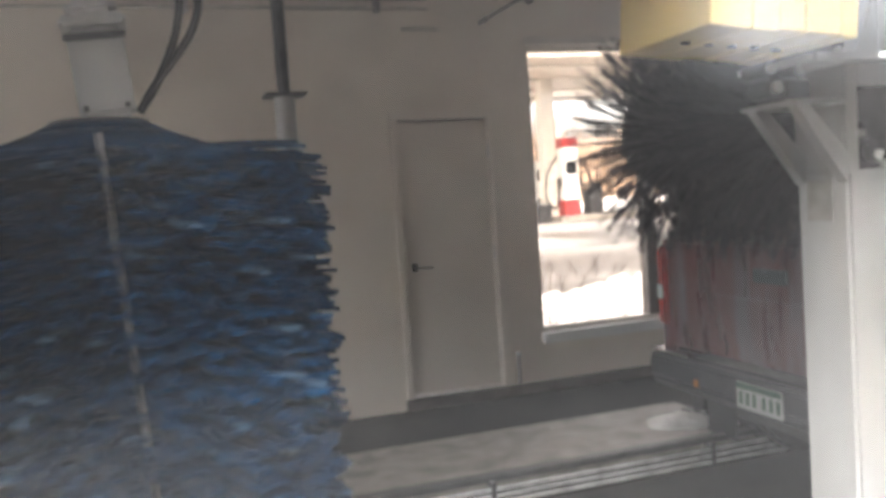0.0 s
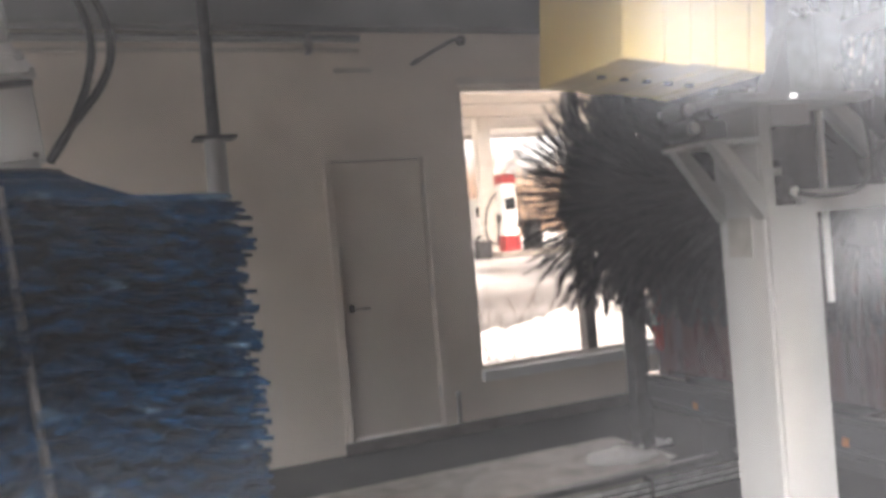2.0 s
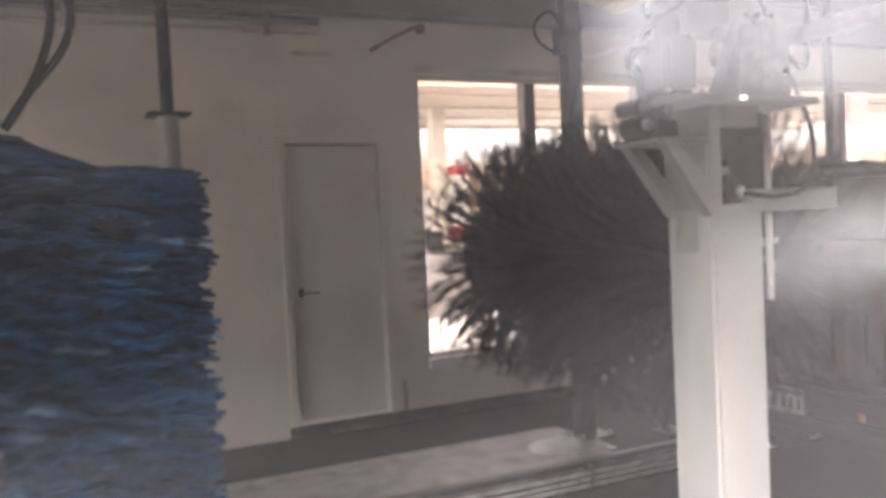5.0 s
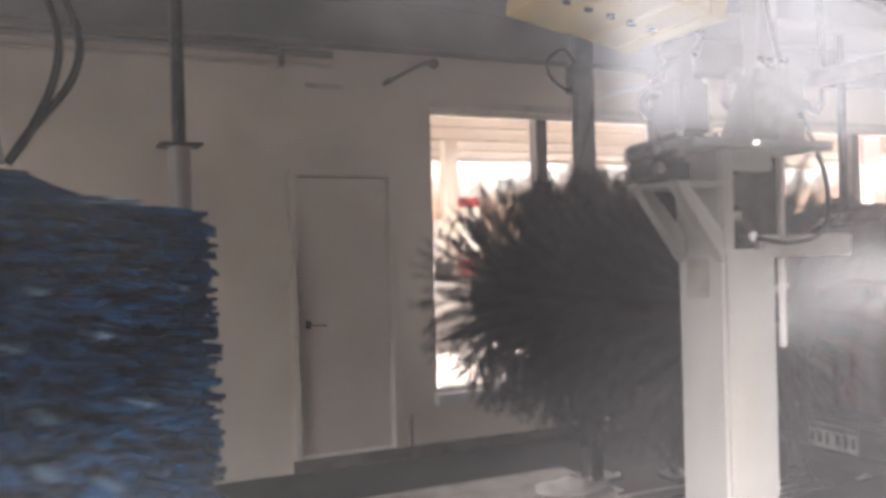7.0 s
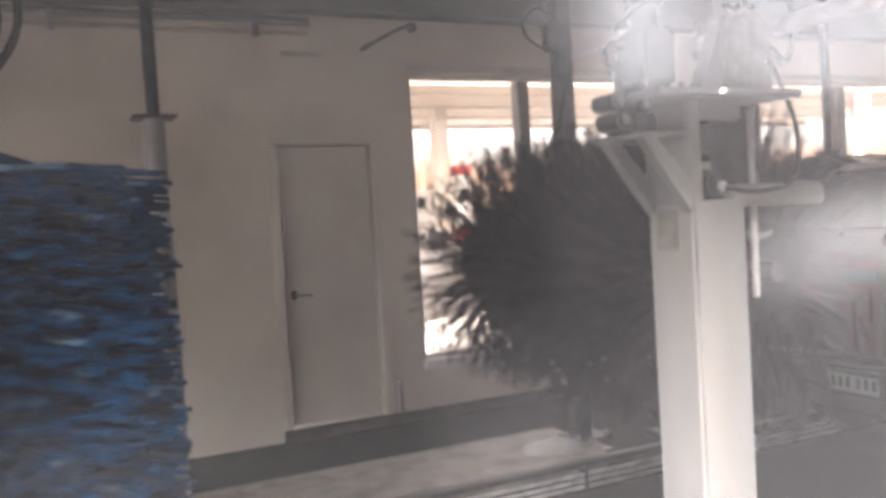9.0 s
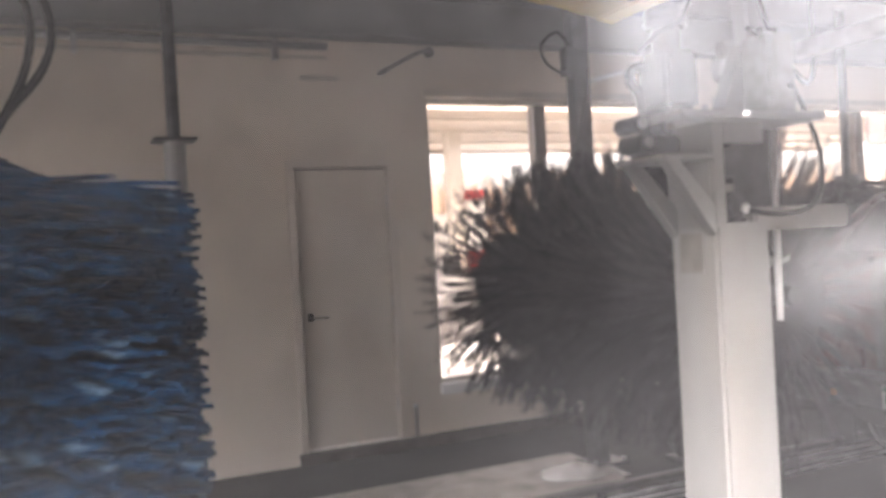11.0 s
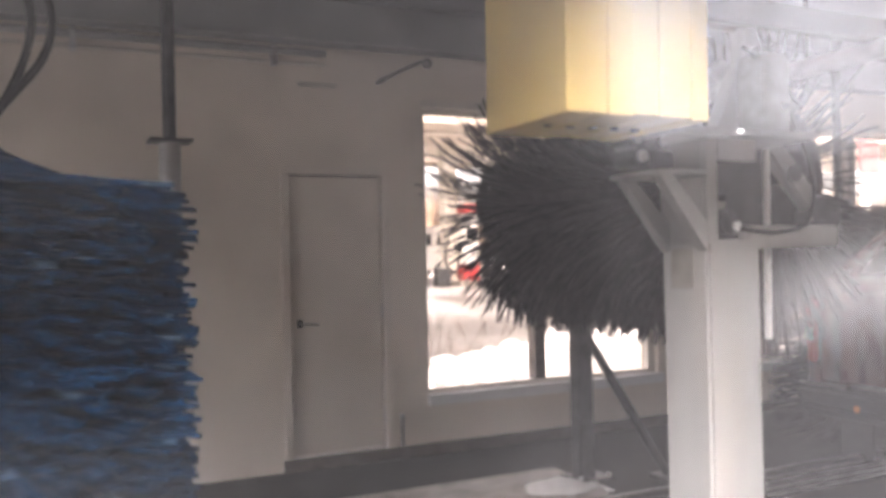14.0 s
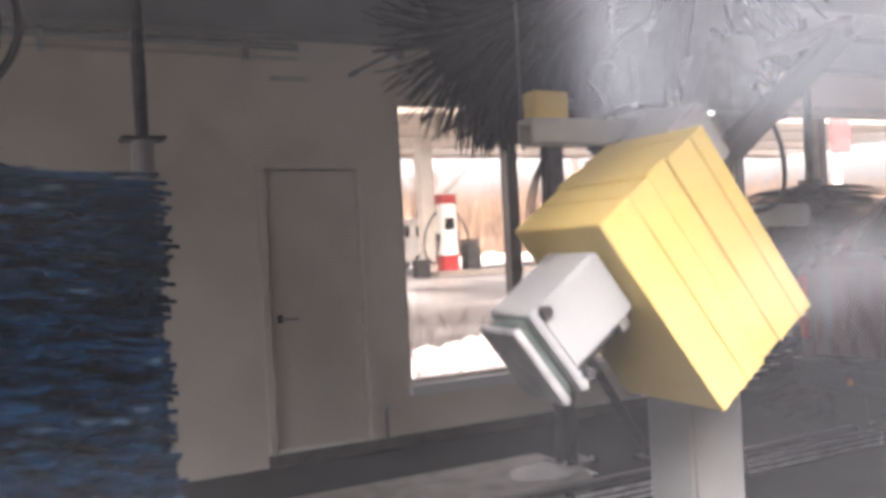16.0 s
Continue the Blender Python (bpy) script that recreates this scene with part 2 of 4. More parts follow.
def add_path(bm, pts, r, seg=8):
    """A bent pipe or cable through points, smoothed."""
    pts = [Vector(p) for p in pts]
    out = []
    for i in range(len(pts) - 1):
        a, b, c, d = pts[max(i - 1, 0)], pts[i], pts[i + 1], pts[min(i + 2, len(pts) - 1)]
        for k in range(6):
            t = k / 6
            out.append(0.5 * ((2 * b) + (c - a) * t + (2 * a - 5 * b + 4 * c - d) * t * t + (3 * b - a - 3 * c + d) * t ** 3))
    out.append(pts[-1])
    rings = []
    for i, p in enumerate(out):
        d = (out[min(i + 1, len(out) - 1)] - out[max(i - 1, 0)]).normalized()
        q = d.to_track_quat("Z", "Y").to_matrix()
        rings.append([bm.verts.new(p + q @ Vector((r * math.cos(6.2832 * k / seg), r * math.sin(6.2832 * k / seg), 0))) for k in range(seg)])
    for a, b in zip(rings, rings[1:]):
        for k in range(seg):
            bm.faces.new((a[k], a[(k + 1) % seg], b[(k + 1) % seg], b[k]))
    bm.faces.new(rings[0][::-1])
    bm.faces.new(rings[-1])
    return bm


def add_prism(bm, outline, axis, lo, hi):
    """A flat outline pushed from lo to hi along an axis ('x', 'y' or 'z')."""
    def at(u, v, w):
        return {"x": (w, u, v), "y": (u, w, v), "z": (u, v, w)}[axis]
    a = [bm.verts.new(at(u, v, lo)) for u, v in outline]
    b = [bm.verts.new(at(u, v, hi)) for u, v in outline]
    k = len(outline)
    bm.faces.new(a)
    bm.faces.new(b[::-1])
    for i in range(k):
        bm.faces.new((a[i], b[i], b[(i + 1) % k], a[(i + 1) % k]))
    bmesh.ops.recalc_face_normals(bm, faces=bm.faces)
    return bm


def part(name, bm, material, parent=None, label="", smooth=False):
    me = bpy.data.meshes.new(name)
    bm.to_mesh(me)
    bm.free()
    me.materials.append(material)
    if smooth:
        me.shade_smooth()
    ob = new(name, me)
    if parent:
        ob.parent = parent
    if label:
        tagged(ob, label)
    return ob


def box(name, dims, material, parent=None, bevel=0.0, label=""):
    return part(name, add_box(bmesh.new(), *dims, bevel=bevel), material, parent, label)


def tube(name, p, q, r, material, parent=None, label="", r2=None, seg=14):
    return part(name, add_tube(bmesh.new(), p, q, r, r2, seg), material, parent, label, smooth=False)


def mesh(name, verts, faces, material, parent=None, label="", smooth=False):
    me = bpy.data.meshes.new(name)
    me.from_pydata(verts, [], faces)
    me.materials.append(material)
    if smooth:
        me.shade_smooth()
    ob = new(name, me)
    if parent:
        ob.parent = parent
    if label:
        tagged(ob, label)
    return ob


def thing(name, label, category, at=(0, 0, 0), group=""):
    ob = new(name)
    ob.location = at
    return tagged(ob, label, category, group)


def setting(ob, label, category="wall"):
    return tagged(ob, label, category, kind="structure")


def wall_with_holes(name, axis, lo, hi, u0, u1, z0, z1, holes, material):
    """A wall between lo and hi along axis, with holes (u0, u1, z0, z1) right through it."""
    us = sorted({u0, u1, *[h[0] for h in holes], *[h[1] for h in holes]})
    bm = bmesh.new()
    for a, b in zip(us, us[1:]):
        cuts = sorted((h[2], h[3]) for h in holes if h[0] <= a and h[1] >= b)
        z = z0
        for c, d in [*cuts, (z1, z1)]:
            if c > z + 1e-4:
                if axis == "y":
                    add_box(bm, a, b, lo, hi, z, c)
                else:
                    add_box(bm, lo, hi, a, b, z, c)
            z = d
    return part(name, bm, material)


# ---- the building ----
WALL_Y, LANE_Z = 5.98, -0.15
CEIL_Z = 3.06
setting(wall_with_holes("wall_north", "y", WALL_Y, WALL_Y + 0.24, -7.2, 11.2, -0.3, CEIL_Z + 0.2,
                        [(1.56, 2.39, -0.02, 2.09), (2.68, 4.88, 0.36, 2.56), (5.5, 9.8, 0.36, 2.56)], M_WALL), "cream painted inner wall of the wash bay, slightly stained")
# unseen wall: its openings are sized to balance daylight on near parts and far wall
setting(wall_with_holes("wall_south", "y", 0.42, 0.58, -7.2, 11.2, -0.3, CEIL_Z + 0.2,
                        [(-6.9, -2.6, 0.3, 2.9), (-0.38, 1.45, 1.1, 2.5), (5.3, 10.8, 0.3, 2.9)], M_WALL), "unseen cream outer wall with openings added to light the bay")
setting(wall_with_holes("wall_west", "x", -7.2, -7.0, 0.58, WALL_Y, -0.3, CEIL_Z + 0.2, [(1.2, 5.2, LANE_Z, 2.7)], M_WALL), "cream end wall with the wash entrance opening")
setting(wall_with_holes("wall_east", "x", 11.0, 11.2, 0.58, WALL_Y, -0.3, CEIL_Z + 0.2, [(1.2, 5.2, LANE_Z, 2.7)], M_WALL), "cream end wall with the wash exit opening")
setting(box("floor", (-7.0, 11.0, 0.58, 4.02, -0.35, LANE_Z), M_FLOOR), "dark wet concrete floor of the wash lane", "floor")
setting(box("floor_by_wall", (-7.0, 11.0, 4.02, WALL_Y, -0.35, -0.09), M_FLOOR), "dark wet concrete strip along the wall", "floor")
setting(box("ceiling", (-7.2, 11.2, 0.42, WALL_Y + 0.24, CEIL_Z + 0.2, CEIL_Z + 0.4), M_CEIL), "dark painted ceiling of the wash bay", "ceiling")
setting(box("baseboard", (1.55, 11.0, WALL_Y - 0.03, WALL_Y - 0.001, -0.09, -0.005), M_DARKTRIM), "dark rubber strip along the wall foot", "baseboard")
# the guide kerb by the wheels
slab = bmesh.new()
add_prism(slab, [(-7.0, 4.1), (2.9, 4.1), (3.02, 4.16), (3.08, 4.3), (3.08, 4.86), (-7.0, 4.86)], "z", -0.09, 0.0)
setting(part("kerb", slab, M_SLAB), "pale worn concrete kerb with stains beside the lane", "kerb")

# door
door = setting(thing("door_1", "closed cream painted flush door with a steel lever", "door"), "closed cream painted flush door with a steel lever", "door")
box("door_leaf", (1.634, 2.318, WALL_Y + 0.03, WALL_Y + 0.075, 0.012, 2.018), M_DOOR, door, 0.004)
for nm, d in (("jamb", (1.562, 1.62, WALL_Y - 0.018, WALL_Y + 0.12, -0.015, 2.03)), ("jamb", (2.33, 2.388, WALL_Y - 0.018, WALL_Y + 0.12, -0.015, 2.03)),
              ("head", (1.562, 2.388, WALL_Y - 0.018, WALL_Y + 0.12, 2.032, 2.088))):
    box(nm, d, M_DOOR, door, 0.004)
box("stop", (1.6, 2.35, WALL_Y + 0.08, WALL_Y + 0.2, 0.0, 2.03), M_DARKTRIM, door)
handle = box("lever_rose", (1.672, 1.712, WALL_Y + 0.018, WALL_Y + 0.03, 0.925, 0.985), M_DARKSTEEL, door, 0.004, "worn steel lever handle")
part("lever", add_path(bmesh.new(), [(1.692, WALL_Y + 0.02, 0.955), (1.692, WALL_Y - 0.035, 0.955), (1.71, WALL_Y - 0.045, 0.955), (1.81, WALL_Y - 0.045, 0.95)], 0.009), M_GREYPLATE, handle, smooth=True)
for z in (0.25, 1.02, 1.78):
    tube("hinge", (2.328, WALL_Y + 0.022, z - 0.05), (2.328, WALL_Y + 0.022, z + 0.05), 0.009, M_RAIL, door)


def window(name, x0, x1, z0, z1, bars):
    w = setting(thing(name, "", "window"), "bay window with slim dark metal mullions and a pale sill", "window")
    y0, y1 = WALL_Y + 0.05, WALL_Y + 0.15
    fr = bmesh.new()
    add_box(fr, x0, x0 + 0.03, y0, y1, z0, z1)
    add_box(fr, x1 - 0.07, x1, y0, y1, z0, z1)
    add_box(fr, x0 + 0.03, x1 - 0.07, y0, y1, z0, z0 + 0.035)
    add_box(fr, x0 + 0.03, x1 - 0.07, y0, y1, z1 - 0.04, z1)
    part("window_frame", fr, M_TRIM, w)
    edges = [x0 + 0.03, *[e for b in bars for e in (b - 0.05, b + 0.05)], x1 - 0.07]
    for b in bars:
        box("mullion", (b - 0.05, b + 0.05, y0 - 0.01, y1 + 0.01, z0 + 0.036, z1 - 0.041), M_DARKTRIM, w, 0.004)
    for a, b in zip(edges[::2], edges[1::2]):
        p = box("pane", (a, b, y0 + 0.045, y0 + 0.053, z0 + 0.035, z1 - 0.04), M_CLEAR, w)
        p.visible_shadow = False
    box("window_sill", (x0 - 0.01, x1 + 0.03, WALL_Y - 0.05, y0 - 0.001, z0 - 0.075, z0 + 0.005), M_PUMPW, w, 0.006)
    box("casing", (x0 - 0.03, x1 + 0.05, WALL_Y - 0.02, WALL_Y - 0.001, z1 + 0.002, z1 + 0.06), M_TRIM, w, 0.004)
    return w


window("window_1", 2.68, 4.88, 0.36, 2.56, [3.71])
window("window_2", 5.5, 9.8, 0.36, 2.56, [6.25, 7.4, 8.6])

south = setting(thing("window_3", "", "window"), "wide street-side window with a pale glare haze painted on the glass", "window")
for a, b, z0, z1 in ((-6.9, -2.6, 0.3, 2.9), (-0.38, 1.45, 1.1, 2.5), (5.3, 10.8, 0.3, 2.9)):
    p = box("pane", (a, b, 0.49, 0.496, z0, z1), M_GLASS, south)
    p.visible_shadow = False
    fr = bmesh.new()
    add_box(fr, a - 0.03, b + 0.03, 0.405, 0.415, z0 - 0.06, z0)
    add_box(fr, a - 0.03, b + 0.03, 0.405, 0.415, z1, z1 + 0.06)
    part("window_frame", fr, M_DARKTRIM, south)

# ceiling beams and the pale conduit under them
for y, z0, z1, nm in ((5.78, 2.93, 3.05, "ceiling_beam"), (4.2, 2.92, 3.05, "ceiling_beam")):
    bm = bmesh.new()
    add_box(bm, -7.0, 11.0, y - 0.09, y + 0.09, z0, z0 + 0.02)
    add_box(bm, -7.0, 11.0, y - 0.09, y + 0.09, z1 - 0.02 + 0.21, z1 + 0.21)
    add_box(bm, -7.0, 11.0, y - 0.012, y + 0.012, z0 + 0.02, z1 + 0.19)
    setting(part(nm, bm, M_CEIL), "dark steel beam under the ceiling", "beam")

# ---- things in the bay ----
def guide_rail():
    g = thing("guide_rail", "low guide rail of three pale steel tubes along the kerb", "rail")
    box("top_bar", (-6.9, 10.8, 4.03, 4.09, -0.02, 0.02), M_DARKSTEEL, g, 0.006, "dark steel top bar")
    for z in (-0.045, -0.08, -0.115):
        tube("rail_tube", (-6.9, 4.0, z), (10.8, 4.0, z), 0.012, M_RAIL, g)
    for i in range(13):
        x = -6.5 + 1.32 * i
        box("bracket", (x, x + 0.03, 3.985, 4.05, LANE_Z, -0.005), M_DARKSTEEL, g, 0.004)
    return g


guide_rail()


def strips(seed, radius, length, around, rows, axis_y, width, droop=0.0, hub=0.09, thick=0.006, jitter=0.06, wild=1.0, clump=0.0, sector=None):
    """Foam strips standing out from a shaft: about z, or about y when axis_y. Each strip is a bar of two bent pieces."""
    rng = random.Random(seed)
    verts, faces = [], []
    for j in range(rows):
        s = (j + 0.5) / rows * length
        for i in range(around):
            a = 6.28318 * (i + 0.5 * (j % 2) + rng.uniform(-0.35, 0.35)) / around
            far = radius * (1 + rng.uniform(-jitter, jitter * 0.5) + clump * noise.noise((5 * math.cos(a), 5 * math.sin(a), s * 22)))
            s0 = s + rng.uniform(-0.5, 0.5) * length / rows
            rise = rng.uniform(-0.03, 0.03) * wild
            w = width * rng.uniform(0.7, 1.3)
            bend = rng.uniform(-0.25, 0.25) * wild
            if sector and int((a % 6.28318) / 6.28318 * sector[1]) != sector[0]:
                continue
            ring = []
            for k, u in enumerate((0.0, 0.45, 0.8, 1.0)):
                rad = hub + (far - hub) * u
                ang = a + bend * u * u * 0.5
                h = s0 + rise * u - droop * u * u
                ww = w * (0.6 + 0.4 * u) * 0.5 * (1.0 if k < 3 else 0.45)
                for du, dv in ((-ww, -thick), (ww, -thick), (ww, thick), (-ww, thick)):
                    # du runs round the shaft, dv along it
                    x = rad * math.cos(ang) - du * math.sin(ang)
                    y = rad * math.sin(ang) + du * math.cos(ang)
                    ring.append((x, h + dv, y) if axis_y else (x, y, h + dv))
            o = len(verts)
            verts += ring
            for k in range(3):
                for q in range(4):
                    p0, p1 = o + 4 * k + q, o + 4 * k + (q + 1) % 4
                    faces.append((p0, p1, p1 + 4, p0 + 4))
            faces.append((o + 12, o + 13, o + 14, o + 15))
    return verts, faces


def blue_side_brush():
    b = thing("blue_side_brush", "tall upright wash brush of wet blue foam strips", "brush", (-0.17, 1.93, LANE_Z))
    v, f = strips(3, 0.445, 1.745, 72, 150, False, 0.026, droop=0.022, hub=0.1, thick=0.0042, jitter=0.10, wild=0.6, clump=0.05)
    tagged(mesh("bristles", v, f, M_BLUEFOAM, b), "wet blue foam strips", kind="stuff")
    tube("shaft", (0, 0, 0.02), (0, 0, 1.81), 0.1, M_DARKSTEEL, b)
    tube("foam_core", (0, 0, 0.04), (0, 0, 1.68), 0.37, M_BLUEFOAM, b, seg=36)
    bm = bmesh.new()
    add_tube(bm, (0, 0, 1.70), (0, 0, 1.735), 0.35, 0.27, seg=28)
    add_tube(bm, (0, 0, 1.735), (0, 0, 1.785), 0.27, 0.14, seg=28)
    add_tube(bm, (0, 0, 1.785), (0, 0, 1.805), 0.14, 0.1, seg=28)
    part("top_skirt", bm, M_BLUEFOAM, b, "dark blue cloth skirt over the top", smooth=True)
    tube("foot", (0, 0, 0.0), (0, 0, 0.03), 0.14, M_DARKSTEEL, b)
    return b


BLUE = blue_side_brush()


def brush_hanger():
    """Origin at the foot of the motor case; the arm leans a little."""
    h = thing("brush_hanger", "pale steel hanger arm with a drive motor above the blue brush", "hanger", (-0.148, 1.93, 1.655))
    h.rotation_euler = (0, radians(-5), 0)
    part("motor_case", add_box(add_box(bmesh.new(), -0.055, 0.055, -0.05, 0.06, 0.01, 0.195, 0.012), -0.03, 0.03, -0.056, -0.05, 0.03, 0.17, 0.002), M_WHITE, h, "grey-white motor case with worn edges")
    bm = bmesh.new()
    add_box(bm, -0.065, 0.065, -0.06, 0.07, 0.196, 0.22, 0.008)
    add_box(bm, -0.05, 0.05, -0.045, 0.055, 0.22, 0.262, 0.016)
    part("motor_cap", bm, M_RAIL, h)
    box("arm", (-0.03, 0.03, -0.03, 0.04, 0.263, 1.57), M_WHITE, h, 0.006)
    box("clamp", (-0.06, 0.06, -0.0625, -0.0575, 0.165, 0.18), M_DARKSTEEL, h, 0.002)
    for x in (-0.04, 0.04):
        tube("screw", (x, -0.05, 0.03), (x, -0.056, 0.03), 0.007, M_DARKSTEEL, h, seg=6)
    for k in range(2):
        part("hose", add_path(bmesh.new(), [(0.06, 0.02, 0.02), (0.11, 0.03, 0.085), (0.165 + 0.035 * k, 0.05, 0.19), (0.185 + 0.04 * k, 0.07, 0.30), (0.155 + 0.03 * k, 0.09, 0.48), (0.145, 0.12, 0.93), (0.17, 0.12, 1.55)], 0.0095), M_BLACK, h, smooth=True)
    return h


brush_hanger()


def spray_lance():
    p = thing("spray_lance", "thin pale spray pipe leaning among the blue strips", "pipe")
    tube("pipe", (LANCE_X, 1.53, 1.60), (LANCE_X + 0.115, 1.53, LANE_Z), 0.0075, M_DARKSTEEL, p)
    for k in range(5):
        u = 0.1 + 0.19 * k
        tube("nozzle", (LANCE_X + 0.115 * u, 1.53, 1.60 - 1.75 * u), (LANCE_X + 0.115 * u, 1.514, 1.60 - 1.75 * u), 0.006, M_DARKSTEEL, p, seg=8)
    return p


LANCE_X = -0.155
spray_lance()


def wash_pipe():
    w = thing("upright_pipe", "dark upright pipe set in a pale flanged sleeve", "pipe")
    tube("pipe", (0.69, 5.05, 2.08), (0.69, 5.05, 3.26), 0.038, M_DARKSTEEL, w)
    tube("sleeve", (0.69, 5.05, -0.09), (0.69, 5.05, 2.1), 0.062, M_WHITE, w, "pale painted sleeve")
    box("flange", (0.57, 0.81, 4.95, 5.15, 2.1, 2.118), M_DARKSTEEL, w, 0.004)
    return w


wash_pipe()


def column():
    c = thing("gantry_column", "white painted square steel column of the wash gantry", "column")
    x0, x1, y0, y1 = 1.85, 2.065, 2.0, 2.215
    box("post", (x0, x1, y0, y1, LANE_Z + 0.02, 1.455), M_WHITE, c, 0.012)
    # the open head: a side plate with a front flange, a top bar and a dark back
    box("side_plate", (x0, x0 + 0.014, y0 + 0.016, y1, 1.456, 1.765), M_WHITE, c, 0.003)
    box("front_flange", (x0, x0 + 0.045, y0, y0 + 0.015, 1.456, 1.765), M_WHITE, c, 0.003)
    box("top_bar", (x0 + 0.046, x1 - 0.01, y0, y0 + 0.03, 1.70, 1.765), M_WHITE, c, 0.003)
    box("head_back", (x0 + 0.016, x1, y1 - 0.02, y1, 1.456, 1.765), M_DARKSTEEL, c, 0.003, "dark steel back plate")
    box("switch_box", (x0 + 0.075, x0 + 0.165, y0 + 0.06, y0 + 0.14, 1.60, 1.695), M_DARKSTEEL, c, 0.008, "dark switch box")
    tube("switch_bracket", (x0 + 0.12, y0 + 0.13, 1.456), (x0 + 0.12, y0 + 0.13, 1.6), 0.01, M_DARKSTEEL, c)
    box("foot_plate", (x0 - 0.08, x1 + 0.08, y0 - 0.08, y1 + 0.08, LANE_Z, LANE_Z + 0.02), M_WHITE, c, 0.004)
    for dx in (-0.05, 0.265):
        for dy in (-0.05, 0.265):
            tube("bolt", (x0 + dx, y0 + dy, LANE_Z + 0.02), (x0 + dx, y0 + dy, LANE_Z + 0.05), 0.013, M_RAIL, c, seg=6)
    box("head_plate", (x0 - 0.16, x1 + 0.2, y0 - 0.06, y1 + 0.06, 1.766, 1.79), M_WHITE, c, 0.005)
    box("label_plate", (x0 - 0.005, x0 - 0.0005, 2.06, 2.165, 1.305, 1.43), M_GREYPLATE, c, 0.001, "grey printed notice plate")
    # the two slanting braces towards the brush side
    for y, s in ((y0 + 0.02, 0.0), (y1 - 0.02, 0.0)):
        bm = bmesh.new()
        add_prism(bm, [(x0 + 0.0, 1.42), (x0 + 0.0, 1.51), (x0 - 0.125, 1.65), (x0 - 0.175, 1.65)], "y", y - 0.02, y + 0.02)
        part("brace", bm, M_WHITE, c)
    box("brace_shelf", (x0 - 0.19, x0 - 0.001, y0 - 0.01, y1 + 0.01, 1.65, 1.666), M_WHITE, c, 0.003)
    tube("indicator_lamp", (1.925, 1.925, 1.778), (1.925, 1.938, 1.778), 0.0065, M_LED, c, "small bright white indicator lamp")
    # cross arm on the far side
    box("cross_arm", (x1 + 0.001, x1 + 0.42, 2.06, 2.16, 1.425, 1.50), M_WHITE, c, 0.008)
    box("back_panel", (x1 + 0.002, x1 + 0.2, 2.16, 2.19, 1.5, 1.764), M_DARKSTEEL, c, 0.004, "dark steel back panel")
    tube("air_tube", (2.243, 2.15, 1.12), (2.25, 2.15, 1.76), 0.011, M_PUMPW, c, "thin pale air line")
    return c


column()


def drive_motor(at, label):
    d = thing("drive_motor", label, "motor", at)
    part("housing", add_tube(add_tube(bmesh.new(), (0, -0.1, 0), (0, 0.1, 0), 0.06, seg=20), (0, 0.1, 0), (0, 0.14, 0), 0.05, 0.03, seg=20), M_DARKSTEEL, d)
    for k in range(7):
        tube("fin", (0, -0.08 + 0.026 * k, 0), (0, -0.074 + 0.026 * k, 0), 0.068, M_DARKSTEEL, d, seg=20)
    box("terminal_box", (-0.035, 0.035, -0.05, 0.03, 0.062, 0.11), M_GREYPLATE, d, 0.006)
    box("foot", (-0.07, 0.07, -0.09, 0.09, -0.085, -0.06), M_DARKSTEEL, d, 0.004)
    return d


def cross_motor():
    d = drive_motor((1.965, 2.09, 1.509), "dark finned motor with a pale hub cap in the column head")
    tube("hub_cap", (0.045, -0.115, -0.02), (0.045, -0.1, -0.02), 0.024, M_PUMPW, d, "pale round hub cap")
    d.scale = (0.62, 0.62, 0.62)


cross_motor()


def gearbox():
    g = thing("head_gearbox", "dark upright gearbox with a flanged top on the column head", "gearbox", (1.79, 2.1, 1.79))
    part("housing", add_box(bmesh.new(), -0.075, 0.06, -0.07, 0.08, 0.012, 0.2, 0.02), M_DARKSTEEL, g)
    box("base_flange", (-0.095, 0.075, -0.09, 0.095, 0.0, 0.012), M_DARKSTEEL, g, 0.003)
    tube("neck", (-0.01, 0, 0.2), (-0.01, 0, 0.27), 0.045, M_DARKSTEEL, g, seg=18)
    tube("drive_housing", (-0.01, 0, 0.27), (-0.01, 0, 0.44), 0.062, M_DARKSTEEL, g, seg=20)
    for k in range(6):
        tube("fin", (-0.01, 0, 0.285 + 0.025 * k), (-0.01, 0, 0.291 + 0.025 * k), 0.07, M_DARKSTEEL, g, seg=20)
    for x in (-0.08, 0.06):
        tube("bolt", (x, -0.078, 0.012), (x, -0.078, 0.026), 0.009, M_RAIL, g, seg=6)
    return g


gearbox()


def valve_block():
    v = thing("valve_block", "dark valve block with round hose couplings on the brace shelf", "valve", (1.685, 2.08, 1.666))
    part("body", add_box(bmesh.new(), -0.02, 0.075, -0.05, 0.09, 0.0, 0.06, 0.008), M_DARKSTEEL, v)
    for x, z, r in ((-0.045, 0.04, 0.03), (-0.06, 0.095, 0.027), (0.035, 0.085, 0.022)):
        tube("coupling", (x, -0.04, z), (x, 0.06, z), r, M_BLACK, v, seg=14)
        tube("coupling_nut", (x, -0.052, z), (x, -0.04, z), r * 0.65, M_RAIL, v, seg=6)
    tube("stem", (0.0, 0.02, 0.06), (-0.02, 0.02, 0.2), 0.014, M_DARKSTEEL, v)
    part("elbow", add_path(bmesh.new(), [(-0.02, 0.02, 0.2), (-0.05, 0.02, 0.235), (-0.035, 0.02, 0.27), (0.01, 0.02, 0.275)], 0.016), M_BLACK, v, smooth=True)
    return v


valve_block()


